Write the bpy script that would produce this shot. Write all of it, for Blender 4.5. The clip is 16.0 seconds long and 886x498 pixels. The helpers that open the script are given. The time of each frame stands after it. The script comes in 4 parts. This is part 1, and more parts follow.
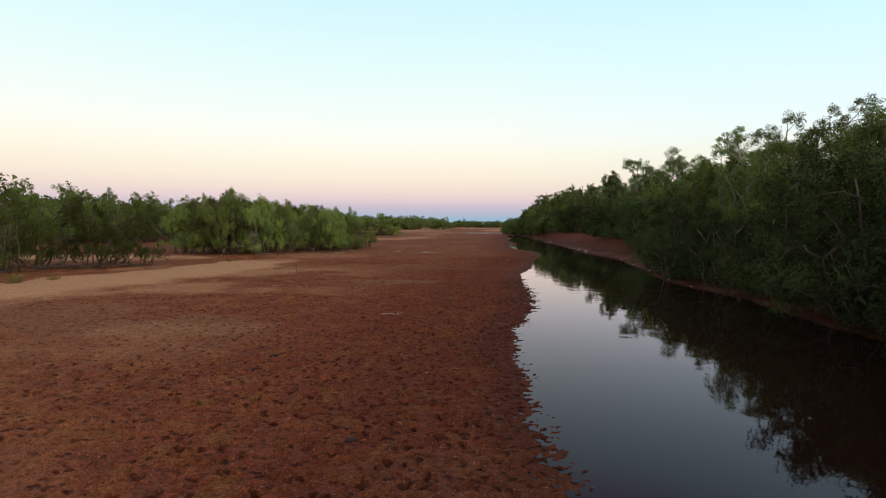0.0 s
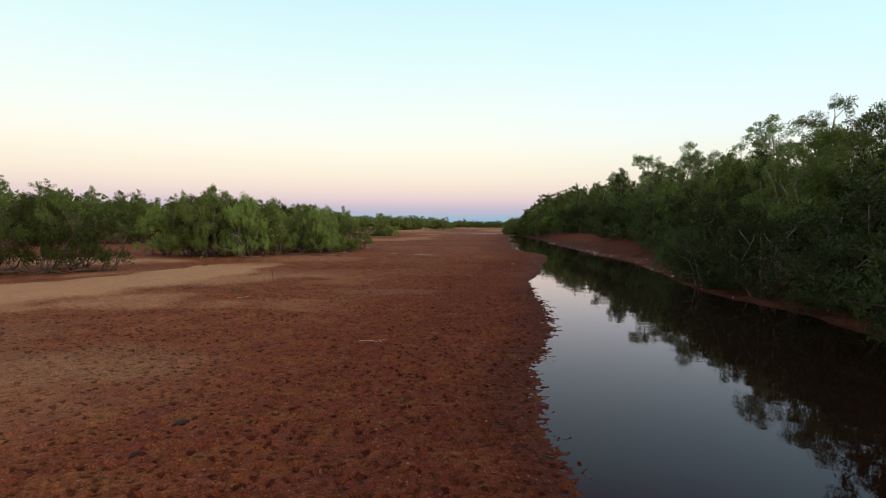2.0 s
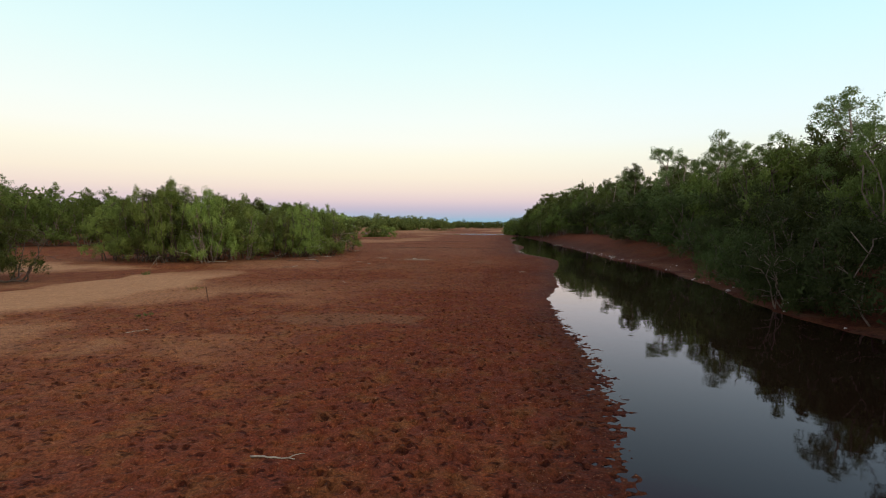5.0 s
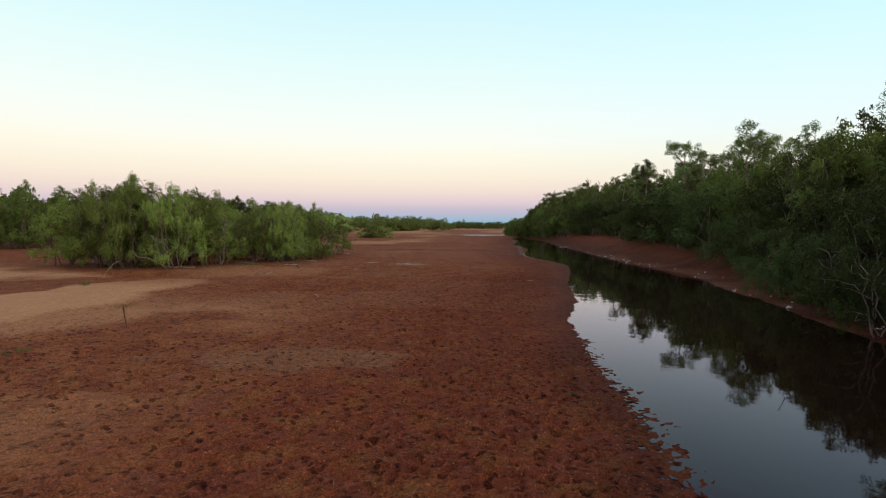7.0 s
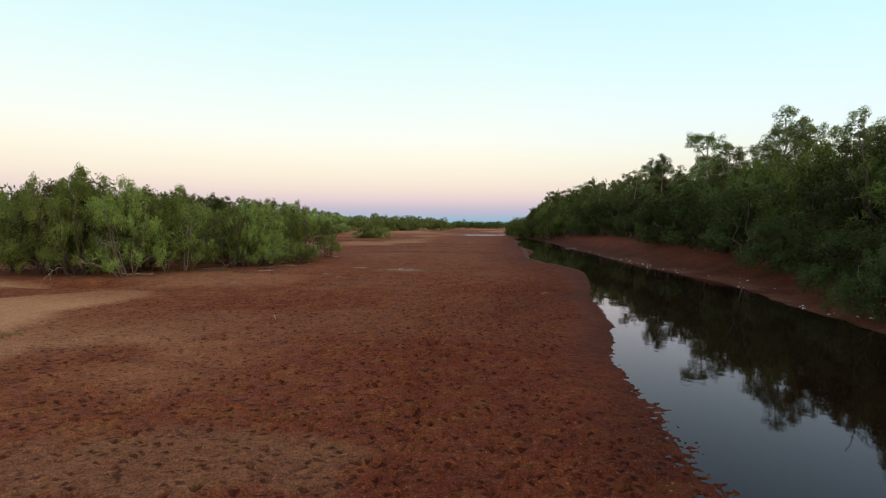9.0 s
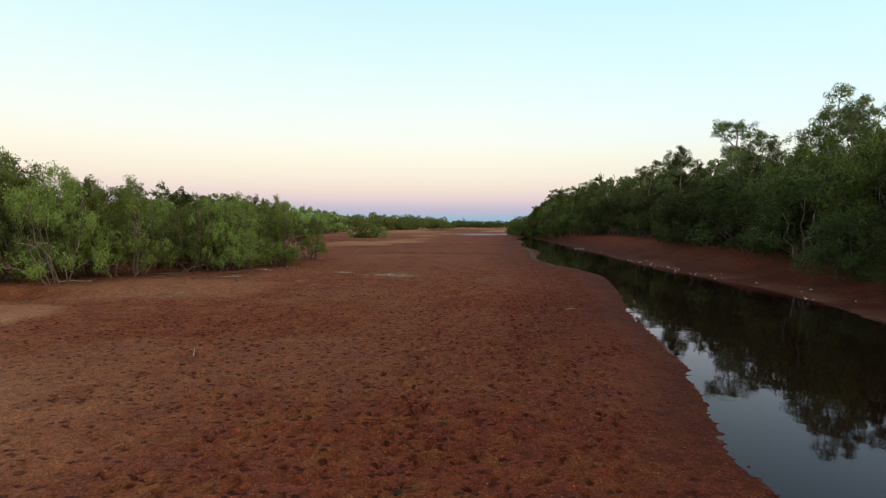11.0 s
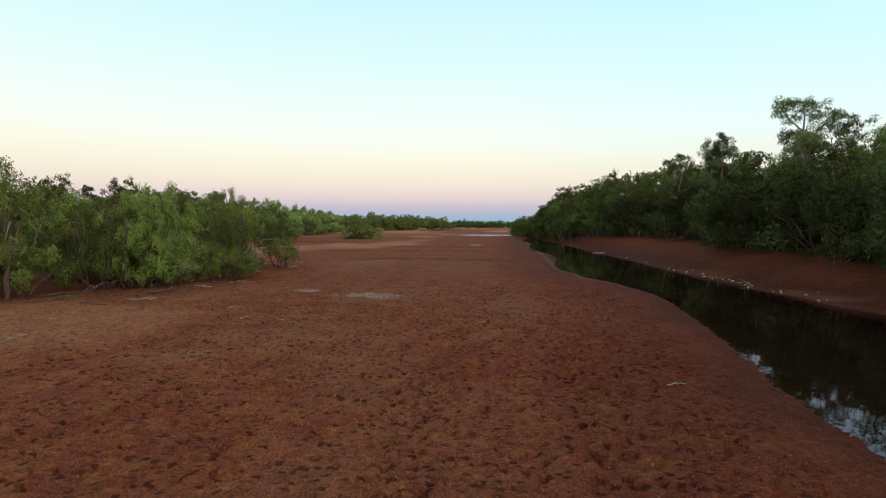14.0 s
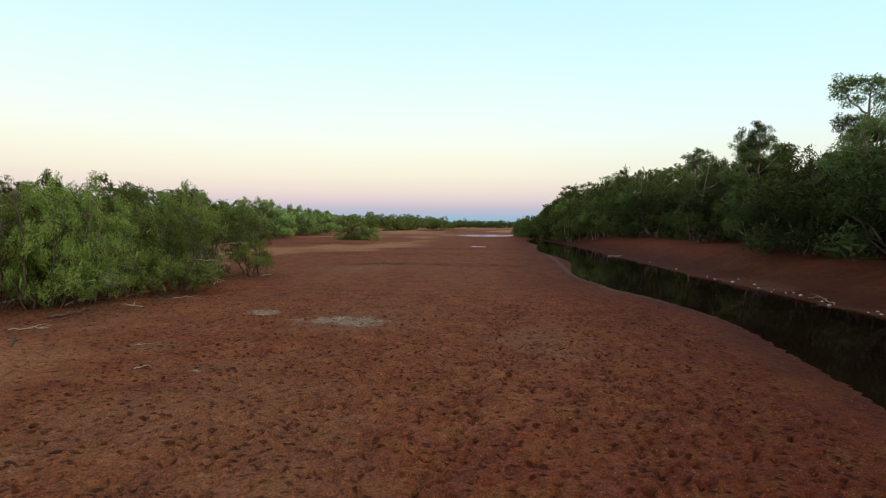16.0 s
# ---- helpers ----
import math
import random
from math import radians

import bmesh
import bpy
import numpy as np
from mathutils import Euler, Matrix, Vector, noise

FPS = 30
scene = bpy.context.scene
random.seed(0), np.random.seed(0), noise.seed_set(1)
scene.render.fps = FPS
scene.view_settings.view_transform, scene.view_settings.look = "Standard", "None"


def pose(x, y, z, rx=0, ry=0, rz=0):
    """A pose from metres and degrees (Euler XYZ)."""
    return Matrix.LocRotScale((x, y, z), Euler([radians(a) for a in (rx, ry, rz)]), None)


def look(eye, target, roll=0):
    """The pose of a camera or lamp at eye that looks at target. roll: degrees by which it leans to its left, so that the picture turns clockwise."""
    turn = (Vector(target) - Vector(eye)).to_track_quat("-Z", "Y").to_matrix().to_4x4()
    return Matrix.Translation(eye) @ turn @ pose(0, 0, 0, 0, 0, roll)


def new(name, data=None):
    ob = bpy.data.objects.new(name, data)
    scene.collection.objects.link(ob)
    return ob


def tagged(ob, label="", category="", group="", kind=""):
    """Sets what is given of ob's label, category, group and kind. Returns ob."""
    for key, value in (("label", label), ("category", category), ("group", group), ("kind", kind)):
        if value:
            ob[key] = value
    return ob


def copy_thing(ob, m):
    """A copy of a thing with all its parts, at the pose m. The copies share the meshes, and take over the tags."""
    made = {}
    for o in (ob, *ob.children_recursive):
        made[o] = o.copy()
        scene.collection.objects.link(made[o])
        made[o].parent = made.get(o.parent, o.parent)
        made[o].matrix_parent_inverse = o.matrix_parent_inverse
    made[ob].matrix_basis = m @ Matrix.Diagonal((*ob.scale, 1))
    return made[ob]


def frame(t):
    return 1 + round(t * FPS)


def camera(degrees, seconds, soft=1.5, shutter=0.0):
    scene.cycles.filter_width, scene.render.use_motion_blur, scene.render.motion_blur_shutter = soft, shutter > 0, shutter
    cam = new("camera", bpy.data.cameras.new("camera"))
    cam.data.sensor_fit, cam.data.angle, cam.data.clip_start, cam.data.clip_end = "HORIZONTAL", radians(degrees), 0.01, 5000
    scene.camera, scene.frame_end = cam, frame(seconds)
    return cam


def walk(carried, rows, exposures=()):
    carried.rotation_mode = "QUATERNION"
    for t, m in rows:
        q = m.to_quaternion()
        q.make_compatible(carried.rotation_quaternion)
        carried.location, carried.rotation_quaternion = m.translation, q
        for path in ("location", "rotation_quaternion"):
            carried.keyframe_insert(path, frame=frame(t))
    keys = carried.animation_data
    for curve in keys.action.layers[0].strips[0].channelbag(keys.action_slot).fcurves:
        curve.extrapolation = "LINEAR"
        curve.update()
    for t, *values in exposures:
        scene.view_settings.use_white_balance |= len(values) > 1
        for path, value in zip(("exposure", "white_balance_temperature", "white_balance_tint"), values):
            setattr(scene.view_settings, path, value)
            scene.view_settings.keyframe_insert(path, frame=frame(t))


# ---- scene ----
cam = camera(84.0, 16.0, soft=1.1)
# seconds, x, y, z, yaw, pitch, roll
PATH = [
    (0.0, 0.0, 0.0, 3.089, 2.13, -2.79, 0.22),
    (0.5, -0.01, 0.959, 3.093, 2.15, -2.83, 0.22),
    (1.0, -0.017, 1.93, 3.098, 2.16, -2.84, 0.22),
    (1.5, -0.022, 2.918, 3.101, 2.15, -2.82, 0.22),
    (2.0, -0.024, 3.928, 3.101, 2.15, -2.78, 0.22),
    (2.5, -0.023, 4.974, 3.099, 2.14, -2.76, 0.22),
    (3.0, -0.019, 6.056, 3.096, 2.11, -2.73, 0.22),
    (3.5, -0.012, 7.167, 3.092, 2.09, -2.74, 0.22),
    (4.0, -0.004, 8.299, 3.089, 2.06, -2.74, 0.22),
    (6.5, 0.143, 14.064, 3.113, 2.14, -2.69, 0.22),
    (7.0, 0.152, 15.28, 3.127, 2.1, -2.68, 0.22),
    (7.5, 0.158, 16.505, 3.141, 2.11, -2.69, 0.22),
    (8.0, 0.16, 17.746, 3.154, 2.05, -2.73, 0.22),
    (8.5, 0.157, 19.012, 3.165, 2.08, -2.75, 0.22),
    (9.0, 0.15, 20.299, 3.174, 2.1, -2.73, 0.22),
    (11.5, 0.079, 26.833, 3.04, 2.06, -2.8, 0.22),
    (12.0, 0.042, 28.207, 3.053, 2.05, -2.81, 0.22),
    (12.5, 0.001, 29.588, 3.071, 2.07, -2.8, 0.22),
    (13.0, -0.04, 30.973, 3.09, 2.11, -2.76, 0.22),
    (13.5, -0.078, 32.359, 3.107, 2.14, -2.77, 0.22),
    (14.0, -0.112, 33.748, 3.121, 2.12, -2.78, 0.22),
    (14.5, -0.144, 35.134, 3.134, 2.12, -2.78, 0.22),
    (15.0, -0.176, 36.513, 3.148, 2.11, -2.79, 0.22),
    (15.5, -0.21, 37.884, 3.163, 2.14, -2.8, 0.22),
    (16.0, -0.247, 39.265, 3.179, 2.17, -2.8, 0.22),
]
walk(cam, [(t, pose(x, y, z, 90 + p, 0, yaw) @ pose(0, 0, 0, 0, 0, r)) for t, x, y, z, yaw, p, r in PATH],
     [(0, 0, 6500, 10), (9, 0, 6480, 9.5), (12, 0, 6420, 8), (16, 0, 6330, 5)])

# ---- sky: clear dusk, the sun just below the horizon behind the camera ----
def node(tree, kind, **values):
    n = tree.nodes.new(kind)
    for key, value in values.items():
        if key in n.inputs:
            n.inputs[key].default_value = value
    return n


def ramp(tree, stops, interpolation="LINEAR"):
    n = tree.nodes.new("ShaderNodeValToRGB")
    n.color_ramp.interpolation = interpolation
    while len(n.color_ramp.elements) < len(stops):
        n.color_ramp.elements.new(0.5)
    for e, (at, colour) in zip(n.color_ramp.elements, stops):
        e.position = at
        e.color = (*colour, 1) if len(colour) == 3 else colour
    return n


def math_node(tree, operation, a, b=None, clamp=False):
    n = tree.nodes.new("ShaderNodeMath")
    n.operation, n.use_clamp = operation, clamp
    for i, v in enumerate((a, b)):
        if v is None:
            continue
        if isinstance(v, (int, float)):
            n.inputs[i].default_value = v
        else:
            tree.links.new(v, n.inputs[i])
    return n.outputs[0]


def mix_node(tree, factor, a, b, blend="MIX"):
    n = tree.nodes.new("ShaderNodeMix")
    n.data_type, n.blend_type = "RGBA", blend
    for i, v in ((0, factor), (6, a), (7, b)):
        if isinstance(v, (int, float)):
            n.inputs[i].default_value = v
        elif isinstance(v, tuple):
            n.inputs[i].default_value = (*v, 1)
        else:
            tree.links.new(v, n.inputs[i])
    return n.outputs[2]


world = bpy.data.worlds.new("dusk_sky")
scene.world = world
world.use_nodes = True
wt = world.node_tree
wt.nodes.clear()
coord = wt.nodes.new("ShaderNodeTexCoord")
split = wt.nodes.new("ShaderNodeSeparateXYZ")
wt.links.new(coord.outputs["Generated"], split.inputs[0])
# sine of the elevation, 0..1
anti = ramp(wt, [
    (0.0, (0.25, 0.46, 0.61)),
    (0.010, (0.31, 0.49, 0.63)),
    (0.020, (0.44, 0.49, 0.62)),
    (0.034, (0.59, 0.52, 0.62)),
    (0.050, (0.78, 0.63, 0.64)),
    (0.070, (0.90, 0.75, 0.66)),
    (0.095, (0.97, 0.86, 0.70)),
    (0.135, (1.0, 0.96, 0.80)),
    (0.165, (0.98, 0.99, 0.90)),
    (0.205, (0.93, 1.0, 0.95)),
    (0.30, (0.79, 0.99, 0.98)),
    (0.42, (0.63, 0.92, 0.99)),
    (0.50, (0.52, 0.50, 0.76)),
    (0.70, (0.52, 0.51, 0.66)),
    (1.0, (0.46, 0.46, 0.58)),
])
glow = ramp(wt, [
    (0.0, (1.5, 0.80, 0.40)),
    (0.08, (1.6, 1.05, 0.60)),
    (0.25, (1.3, 1.15, 0.85)),
    (0.5, (0.75, 0.78, 0.82)),
    (1.0, (0.40, 0.42, 0.54)),
])
wt.links.new(split.outputs[2], anti.inputs[0])
wt.links.new(split.outputs[2], glow.inputs[0])
sunward = math_node(wt, "SUBTRACT", math_node(wt, "MULTIPLY", split.outputs[0], 0.70), math_node(wt, "MULTIPLY", split.outputs[1], 0.71))
behind = math_node(wt, "SUBTRACT", sunward, 0.15, True)
sky = mix_node(wt, behind, anti.outputs[0], glow.outputs[0])
# cooler over the right bank, away from the afterglow
cool = wt.nodes.new("ShaderNodeMapRange")
for slot, value in zip(range(1, 5), (0.05, 0.62, 0.0, 1.0)):
    cool.inputs[slot].default_value = value
wt.links.new(split.outputs[0], cool.inputs[0])
lifted = wt.nodes.new("ShaderNodeMapRange")
for slot, value in zip(range(1, 5), (0.03, 0.16, 0.0, 1.0)):
    lifted.inputs[slot].default_value = value
wt.links.new(split.outputs[2], lifted.inputs[0])
sky = mix_node(wt, math_node(wt, "MULTIPLY", cool.outputs[0], lifted.outputs[0]), sky, mix_node(wt, 1.0, sky, (0.88, 0.99, 1.08), "MULTIPLY"))
bg = node(wt, "ShaderNodeBackground", Strength=1.0)
wt.links.new(sky, bg.inputs[0])
out = wt.nodes.new("ShaderNodeOutputWorld")
wt.links.new(bg.outputs[0], out.inputs[0])

# the last light behind the camera, very soft
sun = new("sun", bpy.data.lights.new("sun", "SUN"))
sun.data.energy, sun.data.angle, sun.data.color = 1.15, radians(40), (1.0, 0.84, 0.62)
sun.matrix_world = look((58, -50, 42), (0, 0, 0))


# ---- materials ----
def material(name):
    m = bpy.data.materials.new(name)
    m.use_nodes = True
    t = m.node_tree
    t.nodes.clear()
    o = t.nodes.new("ShaderNodeOutputMaterial")
    b = t.nodes.new("ShaderNodeBsdfPrincipled")
    t.links.new(b.outputs[0], o.inputs[0])
    return m, t, b, o


def noise_tex(t, scale, detail=4, rough=0.55, vector=None, stretch=None):
    n = t.nodes.new("ShaderNodeTexNoise")
    n.inputs["Scale"].default_value, n.inputs["Detail"].default_value, n.inputs["Roughness"].default_value = scale, detail, rough
    if vector is not None:
        if stretch:
            mp = t.nodes.new("ShaderNodeMapping")
            mp.inputs["Scale"].default_value = stretch
            t.links.new(vector, mp.inputs[0])
            vector = mp.outputs[0]
        t.links.new(vector, n.inputs["Vector"])
    return n.outputs[0]


def noise_colour(t, scale, vector):
    n = t.nodes.new("ShaderNodeTexNoise")
    n.inputs["Scale"].default_value = scale
    t.links.new(vector, n.inputs["Vector"])
    return n.outputs["Color"]


def attribute(t, name):
    n = t.nodes.new("ShaderNodeAttribute")
    n.attribute_name = name
    return n.outputs["Fac"]


def bump(t, height, strength, distance, normal_to):
    n = t.nodes.new("ShaderNodeBump")
    n.inputs["Strength"].default_value, n.inputs["Distance"].default_value = strength, distance
    t.links.new(height, n.inputs["Height"])
    t.links.new(n.outputs[0], normal_to)
    return n


def mud_material():
    m, t, b, o = material("red_river_mud")
    pos = t.nodes.new("ShaderNodeNewGeometry").outputs["Position"]
    big = noise_tex(t, 0.16, 5, 0.6, pos, (1.0, 0.7, 1.0))
    mid = noise_tex(t, 0.9, 5, 0.62, pos)
    fine = noise_tex(t, 7.0, 4, 0.65, pos)
    grain = noise_tex(t, 30.0, 3, 0.6, pos)
    c1 = ramp(t, [(0.32, (0.16, 0.036, 0.020)), (0.50, (0.245, 0.060, 0.025)), (0.66, (0.31, 0.094, 0.031))])
    t.links.new(mid, c1.inputs[0])
    c2 = ramp(t, [(0.30, (0.17, 0.044, 0.025)), (0.5, (0.255, 0.068, 0.027)), (0.7, (0.32, 0.102, 0.034))])
    t.links.new(big, c2.inputs[0])
    mud = mix_node(t, 0.5, c1.outputs[0], c2.outputs[0])
    upland = ramp(t, [(0.32, (0.24, 0.088, 0.042)), (0.50, (0.36, 0.138, 0.062)), (0.66, (0.48, 0.200, 0.090))])
    t.links.new(mid, upland.inputs[0])
    mud = mix_node(t, attribute(t, "dry"), mud, upland.outputs[0])
    olive = ramp(t, [(0.56, (0, 0, 0)), (0.72, (1, 1, 1))])
    t.links.new(noise_tex(t, 1.7, 4, 0.6, pos), olive.inputs[0])
    mud = mix_node(t, math_node(t, "MULTIPLY", olive.outputs[0], 0.55), mud, (0.20, 0.098, 0.026))
    mottle = ramp(t, [(0.34, (0.18, 0.060, 0.045)), (0.45, (0.21, 0.052, 0.030)), (0.54, (0.25, 0.076, 0.030)), (0.66, (0.27, 0.125, 0.042))])
    t.links.new(noise_tex(t, 1.5, 4, 0.6, pos), mottle.inputs[0])
    mud = mix_node(t, 0.5, mud, mottle.outputs[0])
    mud = mix_node(t, math_node(t, "MULTIPLY", attribute(t, "grey"), 0.52), mud, (0.32, 0.172, 0.092))
    sand = mix_node(t, mid, (0.50, 0.262, 0.128), (0.63, 0.362, 0.192))
    mud = mix_node(t, attribute(t, "sand"), mud, sand)
    litter = mix_node(t, fine, (0.075, 0.042, 0.028), (0.17, 0.098, 0.060))
    mud = mix_node(t, math_node(t, "MULTIPLY", attribute(t, "litter"), 0.92), mud, litter)
    salt = mix_node(t, fine, (0.30, 0.20, 0.13), (0.56, 0.46, 0.36))
    mud = mix_node(t, attribute(t, "salt"), mud, salt)
    # soaked margins, plus tree shade painted onto the right bank
    wet_or_shade = attribute(t, "wet_or_shade")
    mud = mix_node(t, math_node(t, "MULTIPLY", wet_or_shade, 0.68), mud, (0.052, 0.015, 0.008))
    fleck = ramp(t, [(0.57, (0, 0, 0)), (0.63, (1, 1, 1))])
    t.links.new(noise_tex(t, 12.0, 4, 0.75, pos), fleck.inputs[0])
    mud = mix_node(t, math_node(t, "MULTIPLY", fleck.outputs[0], math_node(t, "MULTIPLY_ADD", attribute(t, "sand"), -0.8)), mud, (0.055, 0.024, 0.014))
    mud.node.inputs[0].links[0].from_node.inputs[1].links[0].from_node.inputs[2].default_value = 0.38
    clod = ramp(t, [(0.39, (0.40, 0.39, 0.39)), (0.47, (0.90, 0.92, 0.92)), (0.55, (1.0, 1.0, 1.0)), (0.64, (1.38, 1.42, 1.42))])
    t.links.new(noise_tex(t, 4.0, 5, 0.75, pos), clod.inputs[0])
    dull = math_node(t, "SUBTRACT", 0.3, math_node(t, "MULTIPLY", attribute(t, "sand"), 0.15))
    mud = mix_node(t, dull, mud, clod.outputs[0], "MULTIPLY")
    crumb = ramp(t, [(0.64, (0, 0, 0)), (0.72, (1, 1, 1))])
    t.links.new(noise_tex(t, 22.0, 2, 0.6, pos), crumb.inputs[0])
    mud = mix_node(t, math_node(t, "MULTIPLY", crumb.outputs[0], 0.75), mud, (0.42, 0.22, 0.12))
    v = ramp(t, [(0.30, (0.30, 0.30, 0.32)), (0.44, (0.85, 0.85, 0.85)), (0.56, (1.05, 1.0, 1.0)), (0.72, (1.7, 1.6, 1.5))])
    t.links.new(fine, v.inputs[0])
    mud = mix_node(t, 0.38, mud, v.outputs[0], "MULTIPLY")
    g = ramp(t, [(0.34, (0.45, 0.45, 0.45)), (0.5, (1, 1, 1)), (0.66, (1.6, 1.55, 1.5))])
    t.links.new(grain, g.inputs[0])
    mud = mix_node(t, 0.65, mud, g.outputs[0], "MULTIPLY")
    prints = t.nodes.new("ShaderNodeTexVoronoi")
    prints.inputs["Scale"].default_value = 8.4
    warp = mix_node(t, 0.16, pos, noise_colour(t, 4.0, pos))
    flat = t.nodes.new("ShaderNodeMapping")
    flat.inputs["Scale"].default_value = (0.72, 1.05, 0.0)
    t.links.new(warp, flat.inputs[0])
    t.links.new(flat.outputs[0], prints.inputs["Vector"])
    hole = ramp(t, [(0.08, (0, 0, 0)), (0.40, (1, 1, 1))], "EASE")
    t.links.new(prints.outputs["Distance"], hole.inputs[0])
    # dark core of each print: the pit's shade put into the mud colour
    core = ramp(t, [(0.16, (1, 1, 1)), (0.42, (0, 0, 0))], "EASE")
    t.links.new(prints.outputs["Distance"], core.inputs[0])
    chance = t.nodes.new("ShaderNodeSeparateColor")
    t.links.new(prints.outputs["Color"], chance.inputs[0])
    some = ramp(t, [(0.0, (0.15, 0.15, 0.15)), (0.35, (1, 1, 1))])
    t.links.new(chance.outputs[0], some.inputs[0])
    pit_shade = math_node(t, "MULTIPLY", core.outputs[0], some.outputs[0])
    pit_shade = math_node(t, "MULTIPLY", pit_shade, math_node(t, "SUBTRACT", 0.9, math_node(t, "MULTIPLY", attribute(t, "sand"), 0.75), True))
    pit_shade = math_node(t, "MULTIPLY", pit_shade, math_node(t, "SUBTRACT", 1.0, math_node(t, "MULTIPLY", attribute(t, "slick"), 0.9)))
    mud = mix_node(t, pit_shade, mud, mix_node(t, 1.0, mud, (0.36, 0.31, 0.32), "MULTIPLY"))
    mud = mix_node(t, 1.0, mud, (0.70, 0.69, 0.645), "MULTIPLY")
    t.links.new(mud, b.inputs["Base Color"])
    r = math_node(t, "MULTIPLY_ADD", wet_or_shade, -0.10)
    r.node.inputs[2].default_value = 0.92
    t.links.new(r, b.inputs["Roughness"])
    b.inputs["Specular IOR Level"].default_value = 0.08
    h = math_node(t, "ADD", math_node(t, "MULTIPLY", fine, 1.0), math_node(t, "MULTIPLY", grain, 0.35))
    dip = ramp(t, [(0.36, (0, 0, 0)), (0.52, (1, 1, 1))])
    t.links.new(noise_tex(t, 8.0, 3, 0.55, pos, (1.0, 1.5, 1.0)), dip.inputs[0])
    h = math_node(t, "ADD", math_node(t, "MULTIPLY", h, 0.5), math_node(t, "MULTIPLY", dip.outputs[0], math_node(t, "SUBTRACT", 0.5, math_node(t, "MULTIPLY", attribute(t, "sand"), 0.6), True)))
    h = math_node(t, "ADD", h, math_node(t, "MULTIPLY", hole.outputs[0], math_node(t, "SUBTRACT", 1.1, math_node(t, "MULTIPLY", attribute(t, "sand"), 0.9), True)))
    bump(t, h, 0.9, 0.05, b.inputs["Normal"])
    return m


def water_material():
    m, t, b, o = material("still_brown_water")
    pos = t.nodes.new("ShaderNodeNewGeometry").outputs["Position"]
    depth = node(t, "ShaderNodeBsdfDiffuse", Color=(0.011, 0.005, 0.003, 1))
    shine = node(t, "ShaderNodeBsdfGlossy", Color=(1.0, 0.90, 1.0, 1), Roughness=0.03)
    rate = node(t, "ShaderNodeFresnel", IOR=1.33)
    rate = math_node(t, "MULTIPLY", math_node(t, "POWER", rate.outputs[0], 1.35), 1.6, True)
    mx = t.nodes.new("ShaderNodeMixShader")
    t.links.new(rate, mx.inputs[0])
    t.links.new(depth.outputs[0], mx.inputs[1])
    t.links.new(shine.outputs[0], mx.inputs[2])
    t.links.new(mx.outputs[0], o.inputs[0])
    t.nodes.remove(b)
    n1 = noise_tex(t, 0.9, 2, 0.5, pos)
    n2 = noise_tex(t, 6.0, 2, 0.5, pos)
    bump(t, math_node(t, "ADD", n1, math_node(t, "MULTIPLY", n2, 0.12)), 0.10, 0.05, shine.inputs["Normal"])
    return m


def leaf_material(name, dark, light, tip):
    m, t, b, o = material(name)
    rnd = t.nodes.new("ShaderNodeObjectInfo").outputs["Random"]
    isle = t.nodes.new("ShaderNodeNewGeometry").outputs["Random Per Island"]
    pos = t.nodes.new("ShaderNodeTexCoord").outputs["Object"]
    clump = noise_tex(t, 0.8, 3, 0.6, pos)
    c = mix_node(t, math_node(t, "MULTIPLY_ADD", isle, 0.3), dark, light)
    c.node.inputs[0].links[0].from_node.inputs[2].default_value = 0.35
    cr = ramp(t, [(0.40, (0, 0, 0)), (0.62, (1, 1, 1))])
    t.links.new(clump, cr.inputs[0])
    c = mix_node(t, math_node(t, "MULTIPLY", cr.outputs[0], 0.6), c, tip)
    hsv = t.nodes.new("ShaderNodeHueSaturation")
    t.links.new(c, hsv.inputs["Color"])
    hue = math_node(t, "MULTIPLY_ADD", rnd, 0.035)
    hue.node.inputs[2].default_value = 0.478
    val = math_node(t, "MULTIPLY_ADD", rnd, 1.15)
    val.node.inputs[2].default_value = 0.45
    t.links.new(hue, hsv.inputs["Hue"])
    t.links.new(val, hsv.inputs["Value"])
    t.links.new(hsv.outputs[0], b.inputs["Base Color"])
    b.inputs["Roughness"].default_value = 0.75
    b.inputs["Specular IOR Level"].default_value = 0.1
    tr = t.nodes.new("ShaderNodeBsdfTranslucent")
    t.links.new(hsv.outputs[0], tr.inputs[0])
    mx = t.nodes.new("ShaderNodeMixShader")
    mx.inputs[0].default_value = 0.30
    t.links.new(b.outputs[0], mx.inputs[1])
    t.links.new(tr.outputs[0], mx.inputs[2])
    t.links.new(mx.outputs[0], o.inputs[0])
    return m


def bark_material(name, dark, light):
    m, t, b, o = material(name)
    pos = t.nodes.new("ShaderNodeTexCoord").outputs["Object"]
    n = noise_tex(t, 5.0, 5, 0.65, pos, (1.0, 1.0, 0.25))
    c = ramp(t, [(0.3, dark), (0.65, light)])
    t.links.new(n, c.inputs[0])
    t.links.new(c.outputs[0], b.inputs["Base Color"])
    b.inputs["Roughness"].default_value = 0.9
    bump(t, n, 0.7, 0.03, b.inputs["Normal"])
    return m


def plain_material(name, dark, light, scale=12.0, rough=0.8):
    m, t, b, o = material(name)
    pos = t.nodes.new("ShaderNodeTexCoord").outputs["Object"]
    n = noise_tex(t, scale, 4, 0.6, pos)
    t.links.new(mix_node(t, n, dark, light), b.inputs["Base Color"])
    b.inputs["Roughness"].default_value = rough
    b.inputs["Specular IOR Level"].default_value = 0.12
    bump(t, n, 0.5, 0.01, b.inputs["Normal"])
    return m


